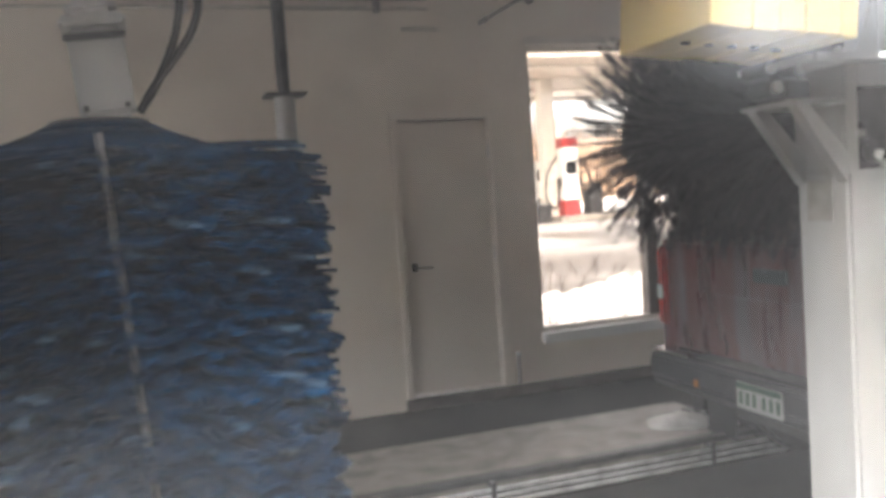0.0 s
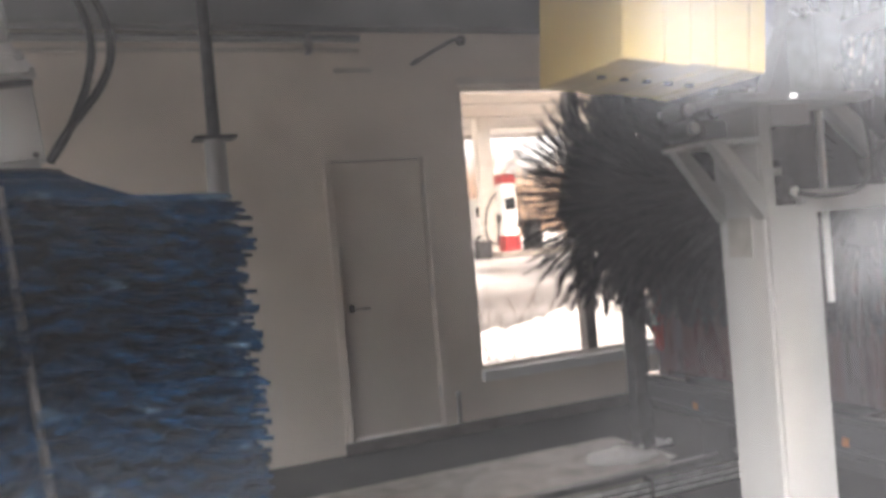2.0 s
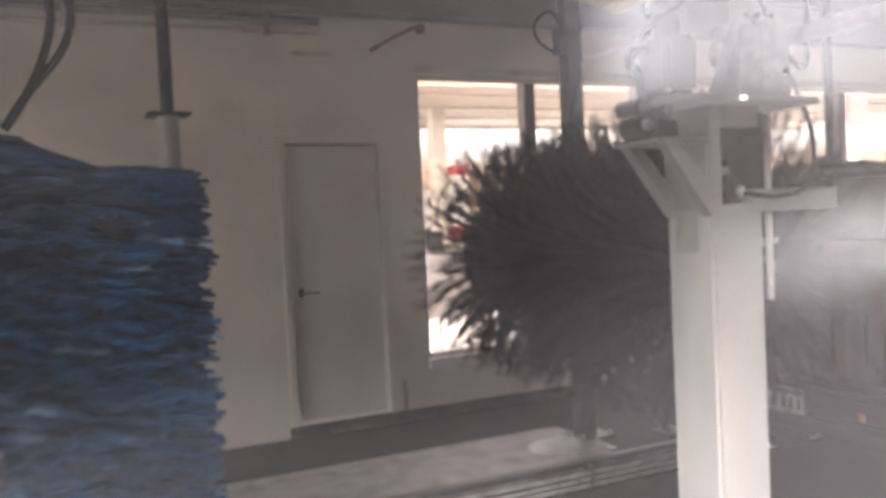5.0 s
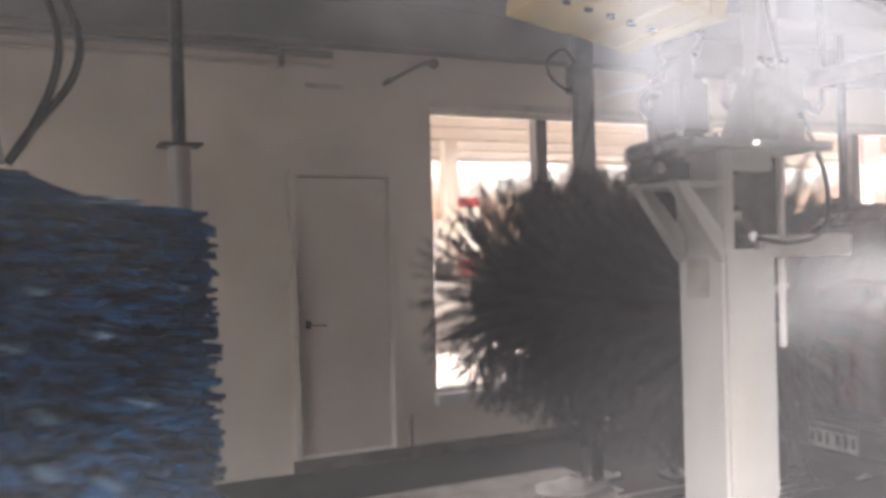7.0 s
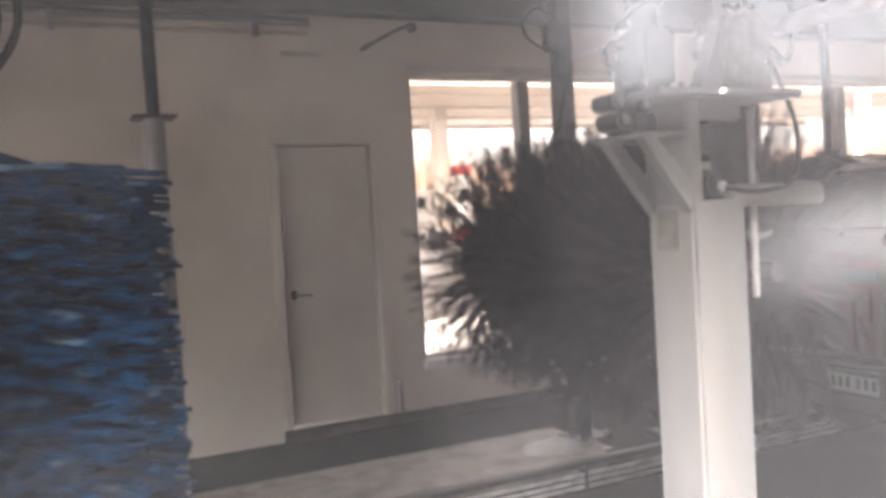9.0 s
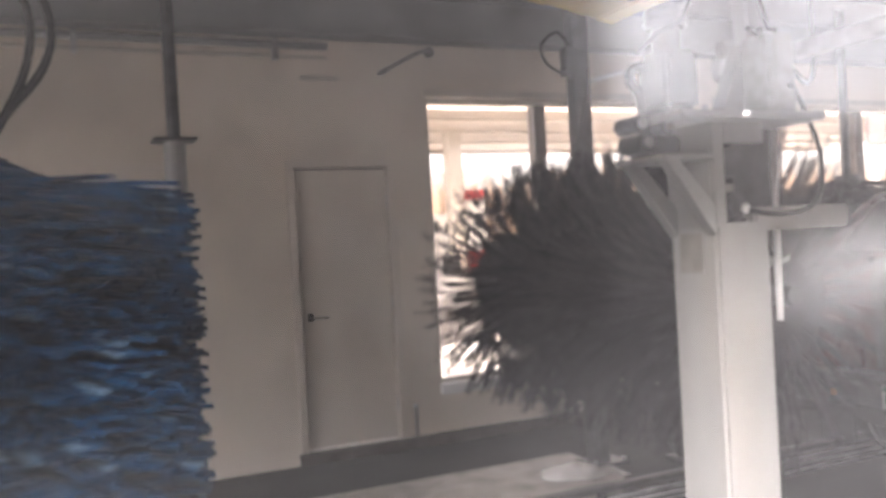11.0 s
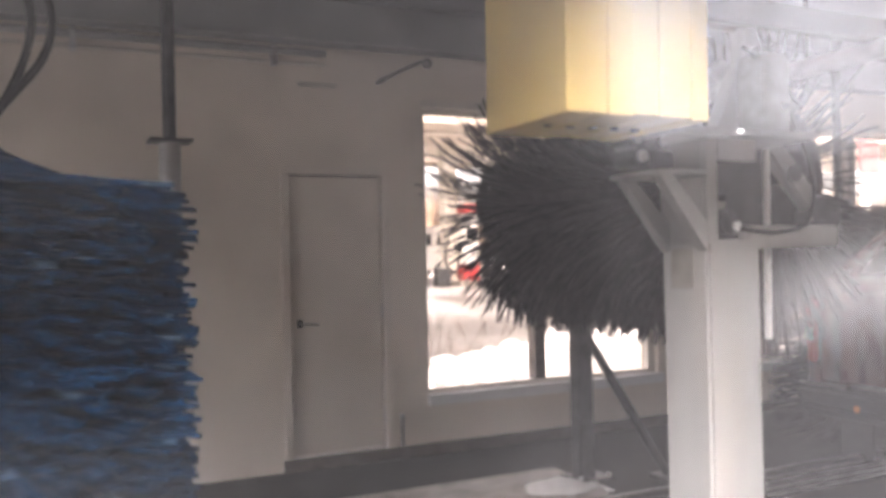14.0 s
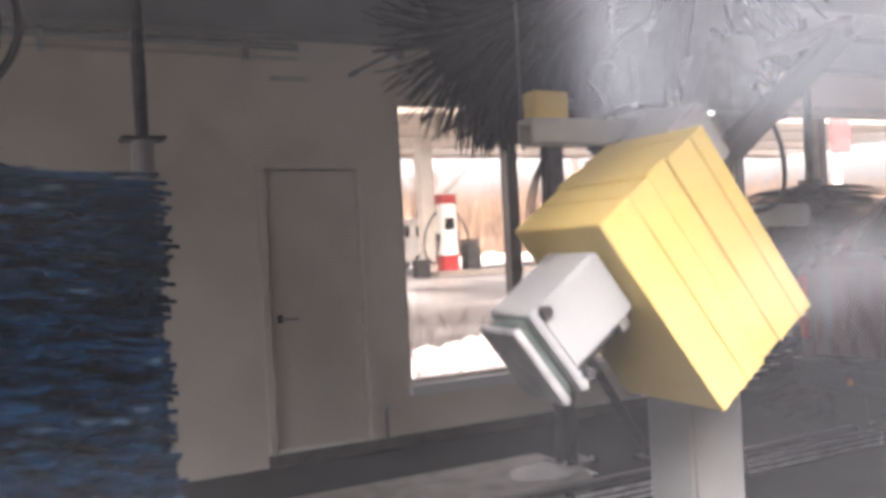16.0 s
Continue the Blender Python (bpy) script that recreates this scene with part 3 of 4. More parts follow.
def control_case():
    c = thing("control_case", "grey upright steel case on the column head plate", "case", (2.12, 2.03, 1.79))
    box("body", (-0.055, 0.055, -0.06, 0.06, 0.0, 0.25), M_GREYPLATE, c, 0.008)
    box("door", (-0.045, 0.045, -0.066, -0.061, 0.02, 0.23), M_GREYPLATE, c, 0.002)
    tube("knob", (0.02, -0.075, 0.08), (0.02, -0.066, 0.08), 0.012, M_DARKSTEEL, c)
    for x in (-0.03, 0.03):
        tube("gland", (x, 0, 0.25), (x, 0, 0.275), 0.012, M_BLACK, c)
    return c


control_case()


def motor_cables():
    c = thing("motor_cables", "loose black cables looping round the motors", "cable")
    for pts in ([(2.0, 2.02, 1.49), (2.12, 1.98, 1.475), (2.28, 2.0, 1.52), (2.38, 2.08, 1.7), (2.3, 2.12, 1.95), (2.2, 2.15, 2.3), (2.2, 2.2, 3.26)],
                [(1.665, 2.1, 1.98), (1.67, 2.0, 2.02), (1.78, 2.0, 2.1), (1.9, 2.05, 2.4), (2.1, 2.1, 3.26)],
                [(2.03, 2.02, 2.06), (2.12, 2.0, 2.0), (2.3, 2.03, 1.9), (2.4, 2.1, 2.2), (2.42, 2.15, 3.26)]):
        part("cable", add_path(bmesh.new(), pts, 0.008), M_BLACK, c, smooth=True)
    return c


motor_cables()


def far_post():
    p = thing("far_gantry_post", "dark steel gantry post at the kerb end with a slanting stay", "post")
    box("post", (3.015, 3.125, 4.44, 4.55, -0.08, 3.26), M_DARKSTEEL, p, 0.008)
    box("foot_plate", (2.98, 3.24, 4.4, 4.62, 0.001, 0.02), M_DARKSTEEL, p, 0.004)
    for x, y in ((2.99, 4.41), (3.2, 4.41), (3.2, 4.59)):
        tube("bolt", (x + 0.01, y + 0.01, 0.02), (x + 0.01, y + 0.01, 0.045), 0.012, M_RAIL, p, seg=6)
    part("stay", add_tube(bmesh.new(), (3.12, 4.5, 0.9), (3.74, 4.5, -0.06), 0.03), M_DARKSTEEL, p)
    box("stay_foot", (3.66, 3.86, 4.4, 4.6, -0.09, -0.05), M_DARKSTEEL, p, 0.006)
    box("junction_box", (2.94, 3.014, 4.42, 4.5, 2.42, 2.6), M_DARKSTEEL, p, 0.008)
    part("loop_cable", add_path(bmesh.new(), [(2.99, 4.44, 2.6), (2.88, 4.42, 2.68), (2.77, 4.42, 2.6), (2.79, 4.42, 2.5), (2.9, 4.43, 2.44), (2.97, 4.44, 2.47)], 0.009), M_BLACK, p, smooth=True)
    part("drop_cable", add_path(bmesh.new(), [(3.1, 4.42, 2.5), (3.06, 4.41, 2.27), (2.99, 4.41, 2.02), (2.96, 4.42, 1.82), (2.98, 4.43, 1.25)], 0.008), M_BLACK, p, smooth=True)
    for k in range(3):
        part("slack_loop", add_path(bmesh.new(), [(3.0, 4.47, 1.95), (2.93 - 0.02 * k, 4.45, 1.78), (2.88 - 0.025 * k, 4.44, 1.55), (2.90 - 0.01 * k, 4.44, 1.34), (2.97, 4.45, 1.24 - 0.04 * k), (3.01, 4.47, 1.36)], 0.007), M_BLACK, p, smooth=True)
    tube("spray_bar", (3.11, 4.42, 2.39), (3.48, 4.35, 2.49), 0.013, M_PUMPW, p, "bright thin spray bar")
    return p


far_post()


def floor_stub():
    f = thing("pipe_stub", "short dark pipe stub on the wall beside the door", "pipe")
    tube("stub", (2.445, 5.945, -0.004), (2.445, 5.945, 0.22), 0.016, M_GREYPLATE, f)
    tube("cap", (2.445, 5.945, 0.22), (2.445, 5.945, 0.245), 0.022, M_RAIL, f)
    return f


floor_stub()


def suds():
    s = thing("foam_heap", "low pale heap of soap suds lying on the kerb end", "foam", (2.86, 4.44, 0.0))
    n, v, f = 22, [], []
    for j in range(n + 1):
        for i in range(n + 1):
            x, y = (i / n - 0.5) * 0.5, (j / n - 0.5) * 0.44
            r = math.hypot(x / 0.23, y / 0.18) + 0.35 * noise.noise((x * 9, y * 9, 2))
            h = max(0.0, 1 - r * r) ** 0.8 * (0.03 + 0.03 * noise.noise((x * 22, y * 22, 4)) + 0.008 * noise.noise((x * 70, y * 70, 1)))
            v.append((x, y, h - (0.004 if h <= 0 else 0.0)))
    for j in range(n):
        for i in range(n):
            k = j * (n + 1) + i
            f.append((k, k + 1, k + n + 2, k + n + 1))
    mesh("suds", v, f, M_SUDS, s, smooth=True)
    return s


suds()


def wall_nozzle():
    n = thing("wall_nozzle_arm", "small dark nozzle arm on the wall under the beam", "nozzle")
    part("arm", add_path(bmesh.new(), [(2.72, 5.96, 2.9), (2.62, 5.86, 2.88), (2.45, 5.84, 2.8), (2.3, 5.84, 2.72)], 0.014), M_GREYPLATE, n, smooth=True)
    tube("nozzle", (2.31, 5.84, 2.725), (2.25, 5.83, 2.69), 0.024, M_GREYPLATE, n, r2=0.014)
    tube("wall_plate", (2.72, 5.979, 2.9), (2.72, 5.95, 2.9), 0.04, M_GREYPLATE, n)
    box("name_tag", (1.7, 2.0, 5.968, 5.979, 2.66, 2.7), M_TRIM, n, 0.002)
    return n


wall_nozzle()


def conduit():
    c = thing("wall_conduit", "pale conduit running high along the wall", "conduit")
    tube("pipe", (-6.9, 5.93, 2.9), (1.9, 5.93, 2.9), 0.028, M_WHITE, c)
    tube("pipe", (-6.9, 5.94, 2.82), (1.9, 5.94, 2.82), 0.014, M_TRIM, c)
    for k in range(6):
        box("clip", (-5.0 + 1.3 * k, -4.96 + 1.3 * k, 5.89, 5.979, 2.79, 2.94), M_RAIL, c, 0.003)
    return c


conduit()


SECTORS, TUFTS = 28, []


def top_brush():
    b = thing("top_brush", "wide black foam roller brush lying across the lane", "brush", (2.66, 0, 1.2))
    for k in range(SECTORS):
        v, f = strips(5, 0.66, 1.9, 56, 36, True, 0.009, hub=0.2, thick=0.004, jitter=0.13, wild=0.7, sector=(k, SECTORS))
        v = [(x, y + 2.38, z) for x, y, z in v]
        TUFTS.append(tagged(mesh("bristles", v, f, M_BLACKFOAM, b), "black foam strips", kind="stuff"))
    tube("shaft", (0, 2.42, 0), (0, 4.26, 0), 0.3, M_BLACKFOAM, b, seg=24)
    tube("axle", (0, 2.28, 0), (0, 2.42, 0), 0.035, M_DARKSTEEL, b)
    return b


TOP = top_brush()


def side_brush_far():
    b = thing("dark_side_brush", "upright dark foam side brush beside the far window", "brush", (5.98, 5.0, -0.09))
    v, f = strips(8, 0.56, 1.85, 26, 46, False, 0.035, droop=0.05, hub=0.08, thick=0.006)
    tagged(mesh("bristles", v, f, M_BLACKFOAM, b), "dark foam strips", kind="stuff")
    tube("shaft", (0, 0, 0.0), (0, 0, 1.9), 0.1, M_DARKSTEEL, b)
    tube("mast", (0, 0, 1.9), (0, 0, 3.28), 0.035, M_DARKSTEEL, b)
    return b


FARBRUSH = side_brush_far()


def counterweight():
    """Origin at the lower corner nearest the street and the entrance."""
    c = thing("counterweight", "yellow painted stack of steel counterweight plates on a swing arm", "counterweight")
    rng = random.Random(4)
    edges = [0.0, 0.105, 0.175, 0.245, 0.335, 0.385]
    for a, b in zip(edges, edges[1:]):
        o = rng.uniform(-0.002, 0.002)
        p = box("plate", (a + 0.001, b - 0.001, o, 0.36 + o, rng.uniform(-0.004, 0.004), 0.56 + rng.uniform(-0.006, 0.006)), M_YELLOW, c, 0.0025)
    for k in range(5):
        tube("bolt_hole", (0.06 + 0.062 * k, 0.17, -0.0075), (0.06 + 0.062 * k, 0.17, 0.0), 0.011, M_BLACK, c)
    # bracket with its gear case on the entrance side
    gear = box("gear_case", (-0.218, -0.004, 0.06, 0.25, 0.325, 0.495), M_WHITE, c, 0.006, "white steel gear case")
    box("end_flange", (-0.24, -0.219, 0.045, 0.225, 0.28, 0.505), M_WHITE, gear, 0.004)
    for z in (0.3, 0.482):
        tube("flange_bolt", (-0.2, 0.042, z), (-0.2, 0.062, z), 0.014, M_DARKSTEEL, gear, seg=10)
    box("inner_plate", (-0.272, -0.241, 0.075, 0.19, 0.29, 0.495), M_GREENSTEEL, gear, 0.004)
    box("outer_plate", (-0.292, -0.273, 0.05, 0.21, 0.285, 0.5), M_RAIL, gear, 0.004)
    tube("damper", (-0.2, 0.12, 0.295), (-0.004, 0.12, 0.295), 0.014, M_DARKSTEEL, c)
    tube("damper_end", (-0.045, 0.12, 0.295), (-0.015, 0.12, 0.295), 0.024, M_RAIL, c)
    box("arm_socket", (0.386, 0.54, 0.13, 0.34, 0.38, 0.55), M_WHITE, c, 0.01, "thick white arm socket")
    box("arm", (0.4, 1.26, 0.2, 0.25, 0.31, 0.379), M_DARKSTEEL, c, 0.006, "dark steel swing arm")
    return c


WEIGHT = counterweight()


def brush_arm():
    """Origin at the pivot over the column; the brush end lies along x."""
    a = thing("roller_carrier", "pale steel swing arm that carries the roller brush", "arm", (2.25, 0, 2.0))
    box("beam", (-0.1, 0.72, 2.29, 2.345, -0.04, 0.04), M_WHITE, a, 0.008)
    tube("pivot", (0, 2.2, 0), (0, 2.36, 0), 0.06, M_RAIL, a)
    tube("bearing", (0.62, 2.27, 0), (0.62, 2.359, 0), 0.075, M_DARKSTEEL, a)
    return a


ARM = brush_arm()


def lift_tray():
    """Origin at the tray's end over the brush; it hangs on a thin rod and comes down with the counterweight."""
    t = thing("lift_tray", "pale steel channel with a yellow block, hung on a thin rod", "tray", (1.255, 1.92, 2.4))
    bm = bmesh.new()
    add_box(bm, 0.0, 0.62, -0.03, 0.04, 0.0, 0.012)
    add_box(bm, 0.0, 0.62, -0.03, -0.022, -0.055, 0.0)
    add_box(bm, 0.0, 0.62, 0.032, 0.04, -0.055, 0.0)
    part("channel", bm, M_WHITE, t)
    box("yellow_block", (0.015, 0.125, -0.025, 0.035, 0.0125, 0.085), M_YELLOW, t, 0.005, "yellow painted steel block")
    tube("block_nut", (0.125, 0.005, 0.05), (0.15, 0.005, 0.05), 0.022, M_DARKSTEEL, t, seg=6)
    box("dark_insert", (0.06, 0.24, -0.02, 0.03, -0.05, -0.002), M_GREENSTEEL, t, 0.003)
    tube("rod", (0.006, 0.03, 0.012), (0.006, 0.03, 1.3), 0.004, M_DARKSTEEL, t)
    return t


TRAY = lift_tray()


def pivot_stand():
    p = thing("pivot_stand", "pale steel stand that holds the swing arm pivot", "stand")
    bm = bmesh.new()
    add_prism(bm, [(2.06, 1.79), (2.25, 1.79), (2.32, 2.06), (2.18, 2.06)], "y", 2.19, 2.25)
    part("plate", bm, M_WHITE, p)
    tube("pivot_shaft", (2.25, 1.66, 2.0), (2.25, 2.36, 2.0), 0.03, M_RAIL, p)
    box("tie", (2.2, 2.3, 2.19, 2.26, 2.061, 3.26), M_WHITE, p, 0.006)
    return p


pivot_stand()


def red_car():
    """Origin on the lane under the middle of the rear bumper; the nose points along x."""
    c = thing("red_car", "dark red hatchback car with a black step bumper, streaked with foam", "car", (2.52, 3.28, LANE_Z))
    # lower rear: two side panels, floor and tailgate
    for s in (-1, 1):
        bm = bmesh.new()
        add_prism(bm, [(0.06, 0.62), (0.06, 1.27), (0.1, 1.30), (1.75, 1.31), (1.75, 0.5), (1.25, 0.5), (1.2, 0.72), (1.05, 0.86), (0.8, 0.9), (0.55, 0.86), (0.4, 0.72), (0.35, 0.6)], "y", s * 0.92 - 0.06, s * 0.92 + 0.03 + 0.03)
        bmesh.ops.bevel(bm, geom=bm.edges[:], offset=0.015, segments=2, affect="EDGES", clamp_overlap=True)
        part("side_panel", bm, M_RED, c)
    box("load_floor", (0.08, 1.74, -0.86, 0.86, 0.6, 0.66), M_BLACK, c, 0.01)
    gate = box("tailgate", (0.03, 0.09, -0.85, 0.85, 0.69, 1.29), M_RED, c, 0.018, "dark red tailgate streaked with foam")
    box("pressed_panel", (0.022, 0.031, -0.62, 0.62, 0.78, 1.02), M_RED, gate, 0.004)
    box("gate_handle", (0.016, 0.031, -0.12, 0.12, 1.1, 1.17), M_BUMPER, gate, 0.006)
    # sloped hatch, roof and nose in one shell
    def lean(z):
        return 1 - 0.3 * (z - 1.3) if z > 1.35 else 1.0
    bm = bmesh.new()
    add_prism(bm, [(0.1, 1.285), (0.2, 1.37), (0.72, 1.74), (0.95, 1.8), (3.0, 1.82), (3.8, 1.32), (5.1, 1.2), (5.3, 0.95), (5.3, 0.5), (1.77, 0.5), (1.77, 1.285)], "y", -0.95, 0.95)
    for v in bm.verts:
        v.co.y *= lean(v.co.z)
    bmesh.ops.bevel(bm, geom=bm.edges[:], offset=0.03, segments=3, affect="EDGES", clamp_overlap=True)
    part("upper_body", bm, M_RED, c)
    bm = bmesh.new()
    add_prism(bm, [(0.235, 1.375), (0.67, 1.686), (0.66, 1.72), (0.215, 1.4)], "y", -0.68, 0.68)
    part("rear_window", bm, M_CARGLASS, c, "dark tinted rear window")
    for s in (-1, 1):
        for pts in ([(0.75, 1.38), (0.95, 1.66), (1.6, 1.68), (1.6, 1.38)], [(1.7, 1.38), (1.7, 1.68), (2.7, 1.68), (2.95, 1.55), (2.95, 1.38)]):
            bm = bmesh.new()
            add_prism(bm, pts, "y", s * 0.94, s * 0.962)
            for v in bm.verts:
                v.co.y *= lean(v.co.z)
            part("side_window", bm, M_CARGLASS, c, "dark tinted side window")
    # step bumper
    bm = bmesh.new()
    add_prism(bm, [(-0.02, 0.46), (-0.06, 0.52), (-0.06, 0.64), (-0.03, 0.67), (0.2, 0.67), (0.2, 0.46)], "y", -0.95, 0.95)
    bmesh.ops.bevel(bm, geom=bm.edges[:], offset=0.018, segments=2, affect="EDGES")
    bumper = part("rear_bumper", bm, M_BUMPER, c, "black step bumper")
    for s in (-1, 1):
        box("step_trim", (-0.055, 0.12, s * 0.76 - 0.185, s * 0.76 + 0.185, 0.671, 0.679), M_CHROME, bumper, 0.003, "bright worn step trim")
        box("reflector", (-0.066, -0.059, s * 0.5 - 0.018, s * 0.5 + 0.018, 0.53, 0.57), M_AMBER, bumper, 0.003, "small amber reflector")
        lamp = box("tail_lamp", (0.028, 0.1, s * 0.925 - 0.035, s * 0.925 + 0.04, 0.8, 1.24), M_LENS, c, 0.015, "tall red tail lamp")
        box("white_lens", (0.02, 0.029, s * 0.925 - 0.02, s * 0.925 + 0.03, 0.95, 1.03), M_PLATE, lamp, 0.002)
        box("mud_flap", (0.3, 0.32, s * 0.8 - 0.13, s * 0.8 + 0.13, 0.14, 0.5), M_BLACK, c, 0.005)
        for x in (0.8, 4.35):
            w = part("wheel", add_tube(bmesh.new(), (x, s * 0.70, 0.38), (x, s * 0.915, 0.38), 0.22, seg=24), M_RAIL, c)
            tyre = bmesh.new()
            add_tube(tyre, (x, s * 0.66, 0.385), (x, s * 0.93, 0.385), 0.38, seg=32)
            bmesh.ops.bevel(tyre, geom=tyre.edges[:], offset=0.03, segments=2, affect="EDGES")
            part("tyre", tyre, M_BLACK, w)
    box("chassis", (0.2, 5.0, -0.55, 0.55, 0.32, 0.52), M_BLACK, c, 0.02)
    plate = box("number_plate", (-0.072, -0.061, -0.16, 0.16, 0.5, 0.63), M_PLATE, bumper, 0.003, "pale plate with a green band")
    box("band", (-0.0732, -0.0725, -0.157, 0.157, 0.598, 0.627), M_GREEN, plate)
    for k in range(6):
        y = 0.125 - 0.048 * k - (0.02 if k > 2 else 0)
        box("bar", (-0.0735, -0.0725, y - 0.011, y + 0.011, 0.525, 0.585), M_GREEN, plate)
    return c


CAR = red_car()

# ---- outdoors ----
def ground_height(x, y):
    if y < 6.5:
        return LANE_Z - 0.02
    k = min(1.0, (y - 6.5) / 17.0)
    return LANE_Z - 0.02 + 0.62 * k * k * (3 - 2 * k)


def ground_sheet():
    xs = [-400, -120, -50, -25, *[-14 + 1.0 * i for i in range(50)], 45, 70, 130, 400]
    ys = [-400, -120, -50, -25, -12, -5, -1, 0.3, 0.43, 6.2, 6.5, *[7 + 0.6 * i for i in range(40)], 36, 50, 80, 150, 400]
    v = [(x, y, -0.36 if 0.43 <= y <= 6.2 and -7.1 <= x <= 11.1 else ground_height(x, y)) for y in ys for x in xs]
    n = len(xs)
    f = [(j * n + i, j * n + i + 1, (j + 1) * n + i + 1, (j + 1) * n + i) for j in range(len(ys) - 1) for i in range(n - 1)]
    setting(mesh("ground", v, f, M_GROUND, smooth=True), "wet forecourt ground with slush and old snow", "ground")


ground_sheet()


def strip(name, xs, ys, height, material, label, cat):
    v = [(x, y, height(x, y)) for y in ys for x in xs]
    n = len(xs)
    f = [(j * n + i, j * n + i + 1, (j + 1) * n + i + 1, (j + 1) * n + i) for j in range(len(ys) - 1) for i in range(n - 1)]
    return setting(mesh(name, v, f, material, smooth=True), label, cat)


def bank(x, y):
    """An uneven ridge of shovelled snow outside the window."""
    e = max(0.0, 1 - ((y - 9.0) / 1.7) ** 2)
    rise = 0.14 + 0.5 * min(1.0, max(0.0, (x - 3.2) / 3.0))
    lump = 0.65 + 0.6 * noise.noise((x * 0.8, y * 0.9, 0)) + 0.55 * noise.noise((x * 2.3, y * 2.5, 3)) + 0.3 * noise.noise((x * 6, y * 6, 5)) + 0.12 * noise.noise((x * 13, y * 13, 5))
    return ground_height(x, y) - 0.03 + rise * (e ** 0.6) * max(0.15, lump)


strip("snow_bank", [1 + 0.06 * i for i in range(200)], [7.2 + 0.06 * i for i in range(61)], bank, M_SNOW, "uneven bank of old white snow outside the window", "snow")
strip("road", [-20 + 2 * i for i in range(50)], [11.2 + 0.6 * i for i in range(9)], lambda x, y: ground_height(x, y) + 0.012, M_ROAD, "grey wet asphalt lane with slush", "road")
strip("snow_field", [-30 + 1.5 * i for i in range(80)], [30 + 1.2 * i for i in range(26)],
      lambda x, y: 0.47 + 0.5 * max(0, noise.noise((x * 0.13, y * 0.2, 1))) + 0.02 * (y - 30), M_SNOW, "snow covered field behind the forecourt", "snow")


def canopy():
    c = thing("forecourt_canopy", "beige forecourt canopy on slim posts", "canopy")
    bm = bmesh.new()
    add_box(bm, 3.0, 34.0, 20.0, 30.0, 5.0, 5.12)
    part("soffit", bm, M_CANOPY, c)
    for y in (20.0, 30.0):
        box("fascia", (2.9, 34.1, y - 0.1, y + 0.1, 4.85, 5.9), M_CANOPY, c, 0.02)
    for i in range(3):
        box("panel_rib", (3.0, 34.0, 22.2 + 2.6 * i, 22.36 + 2.6 * i, 4.93, 5.0), M_TRIM, c)
    for x in (11.95, 24.0):
        for y in (25.0,):
            box("post", (x - 0.22, x + 0.22, y - 0.22, y + 0.22, 0.47, 5.0), M_TRIM, c, 0.02)
    return c


canopy()


def fuel_pump(at):
    p = thing("fuel_pump", "white and red fuel pump on a concrete island", "pump", at)
    box("body", (-0.25, 0.25, -0.25, 0.25, 0.5, 2.15), M_PUMPW, p, 0.03)
    box("base", (-0.27, 0.27, -0.28, 0.28, 0.0, 0.5), M_PUMPR, p, 0.02, "red base")
    box("topper", (-0.27, 0.27, -0.27, 0.27, 2.151, 2.45), M_PUMPR, p, 0.03, "red topper")
    box("screen", (-0.18, 0.18, -0.262, -0.251, 1.3, 1.7), M_CARGLASS, p, 0.005)
    for s in (-1, 1):
        part("hose", add_path(bmesh.new(), [(s * 0.33, 0, 1.9), (s * 0.7, 0, 1.4), (s * 0.8, 0, 0.6), (s * 0.5, -0.1, 0.25), (s * 0.38, -0.1, 0.9)], 0.035), M_BLACK, p, smooth=True)
        box("nozzle", (s * 0.36 - 0.05, s * 0.36 + 0.05, -0.16, -0.02, 0.9, 1.2), M_BLACK, p, 0.01)
    return p


PUMP = fuel_pump((12.45, 24.6, 0.62))
copy_thing(PUMP, pose(19.5, 24.6, 0.62))
isl = box("pump_island", (11.8, 21.0, 23.9, 25.6, 0.3, 0.62), M_SLAB, None, 0.03)
setting(isl, "raised concrete pump island", "island")
for at in ((13.3, 24.6, 0.62),):
    bin_ = thing("litter_bin", "dark square litter bin beside the pump", "bin", at)
    box("tub", (-0.25, 0.25, -0.25, 0.25, 0, 0.85), M_BLACK, bin_, 0.03)
    box("lid", (-0.27, 0.27, -0.27, 0.27, 0.86, 0.98), M_DARKSTEEL, bin_, 0.04)
bol = thing("grit_bin", "low dark grit bin with a lid on the forecourt", "bin", (11.4, 24.4, 0.45))
box("tub", (-0.24, 0.24, -0.2, 0.2, 0.0, 0.5), M_BLACK, bol, 0.03)
box("lid", (-0.26, 0.26, -0.22, 0.22, 0.501, 0.58), M_DARKSTEEL, bol, 0.02)


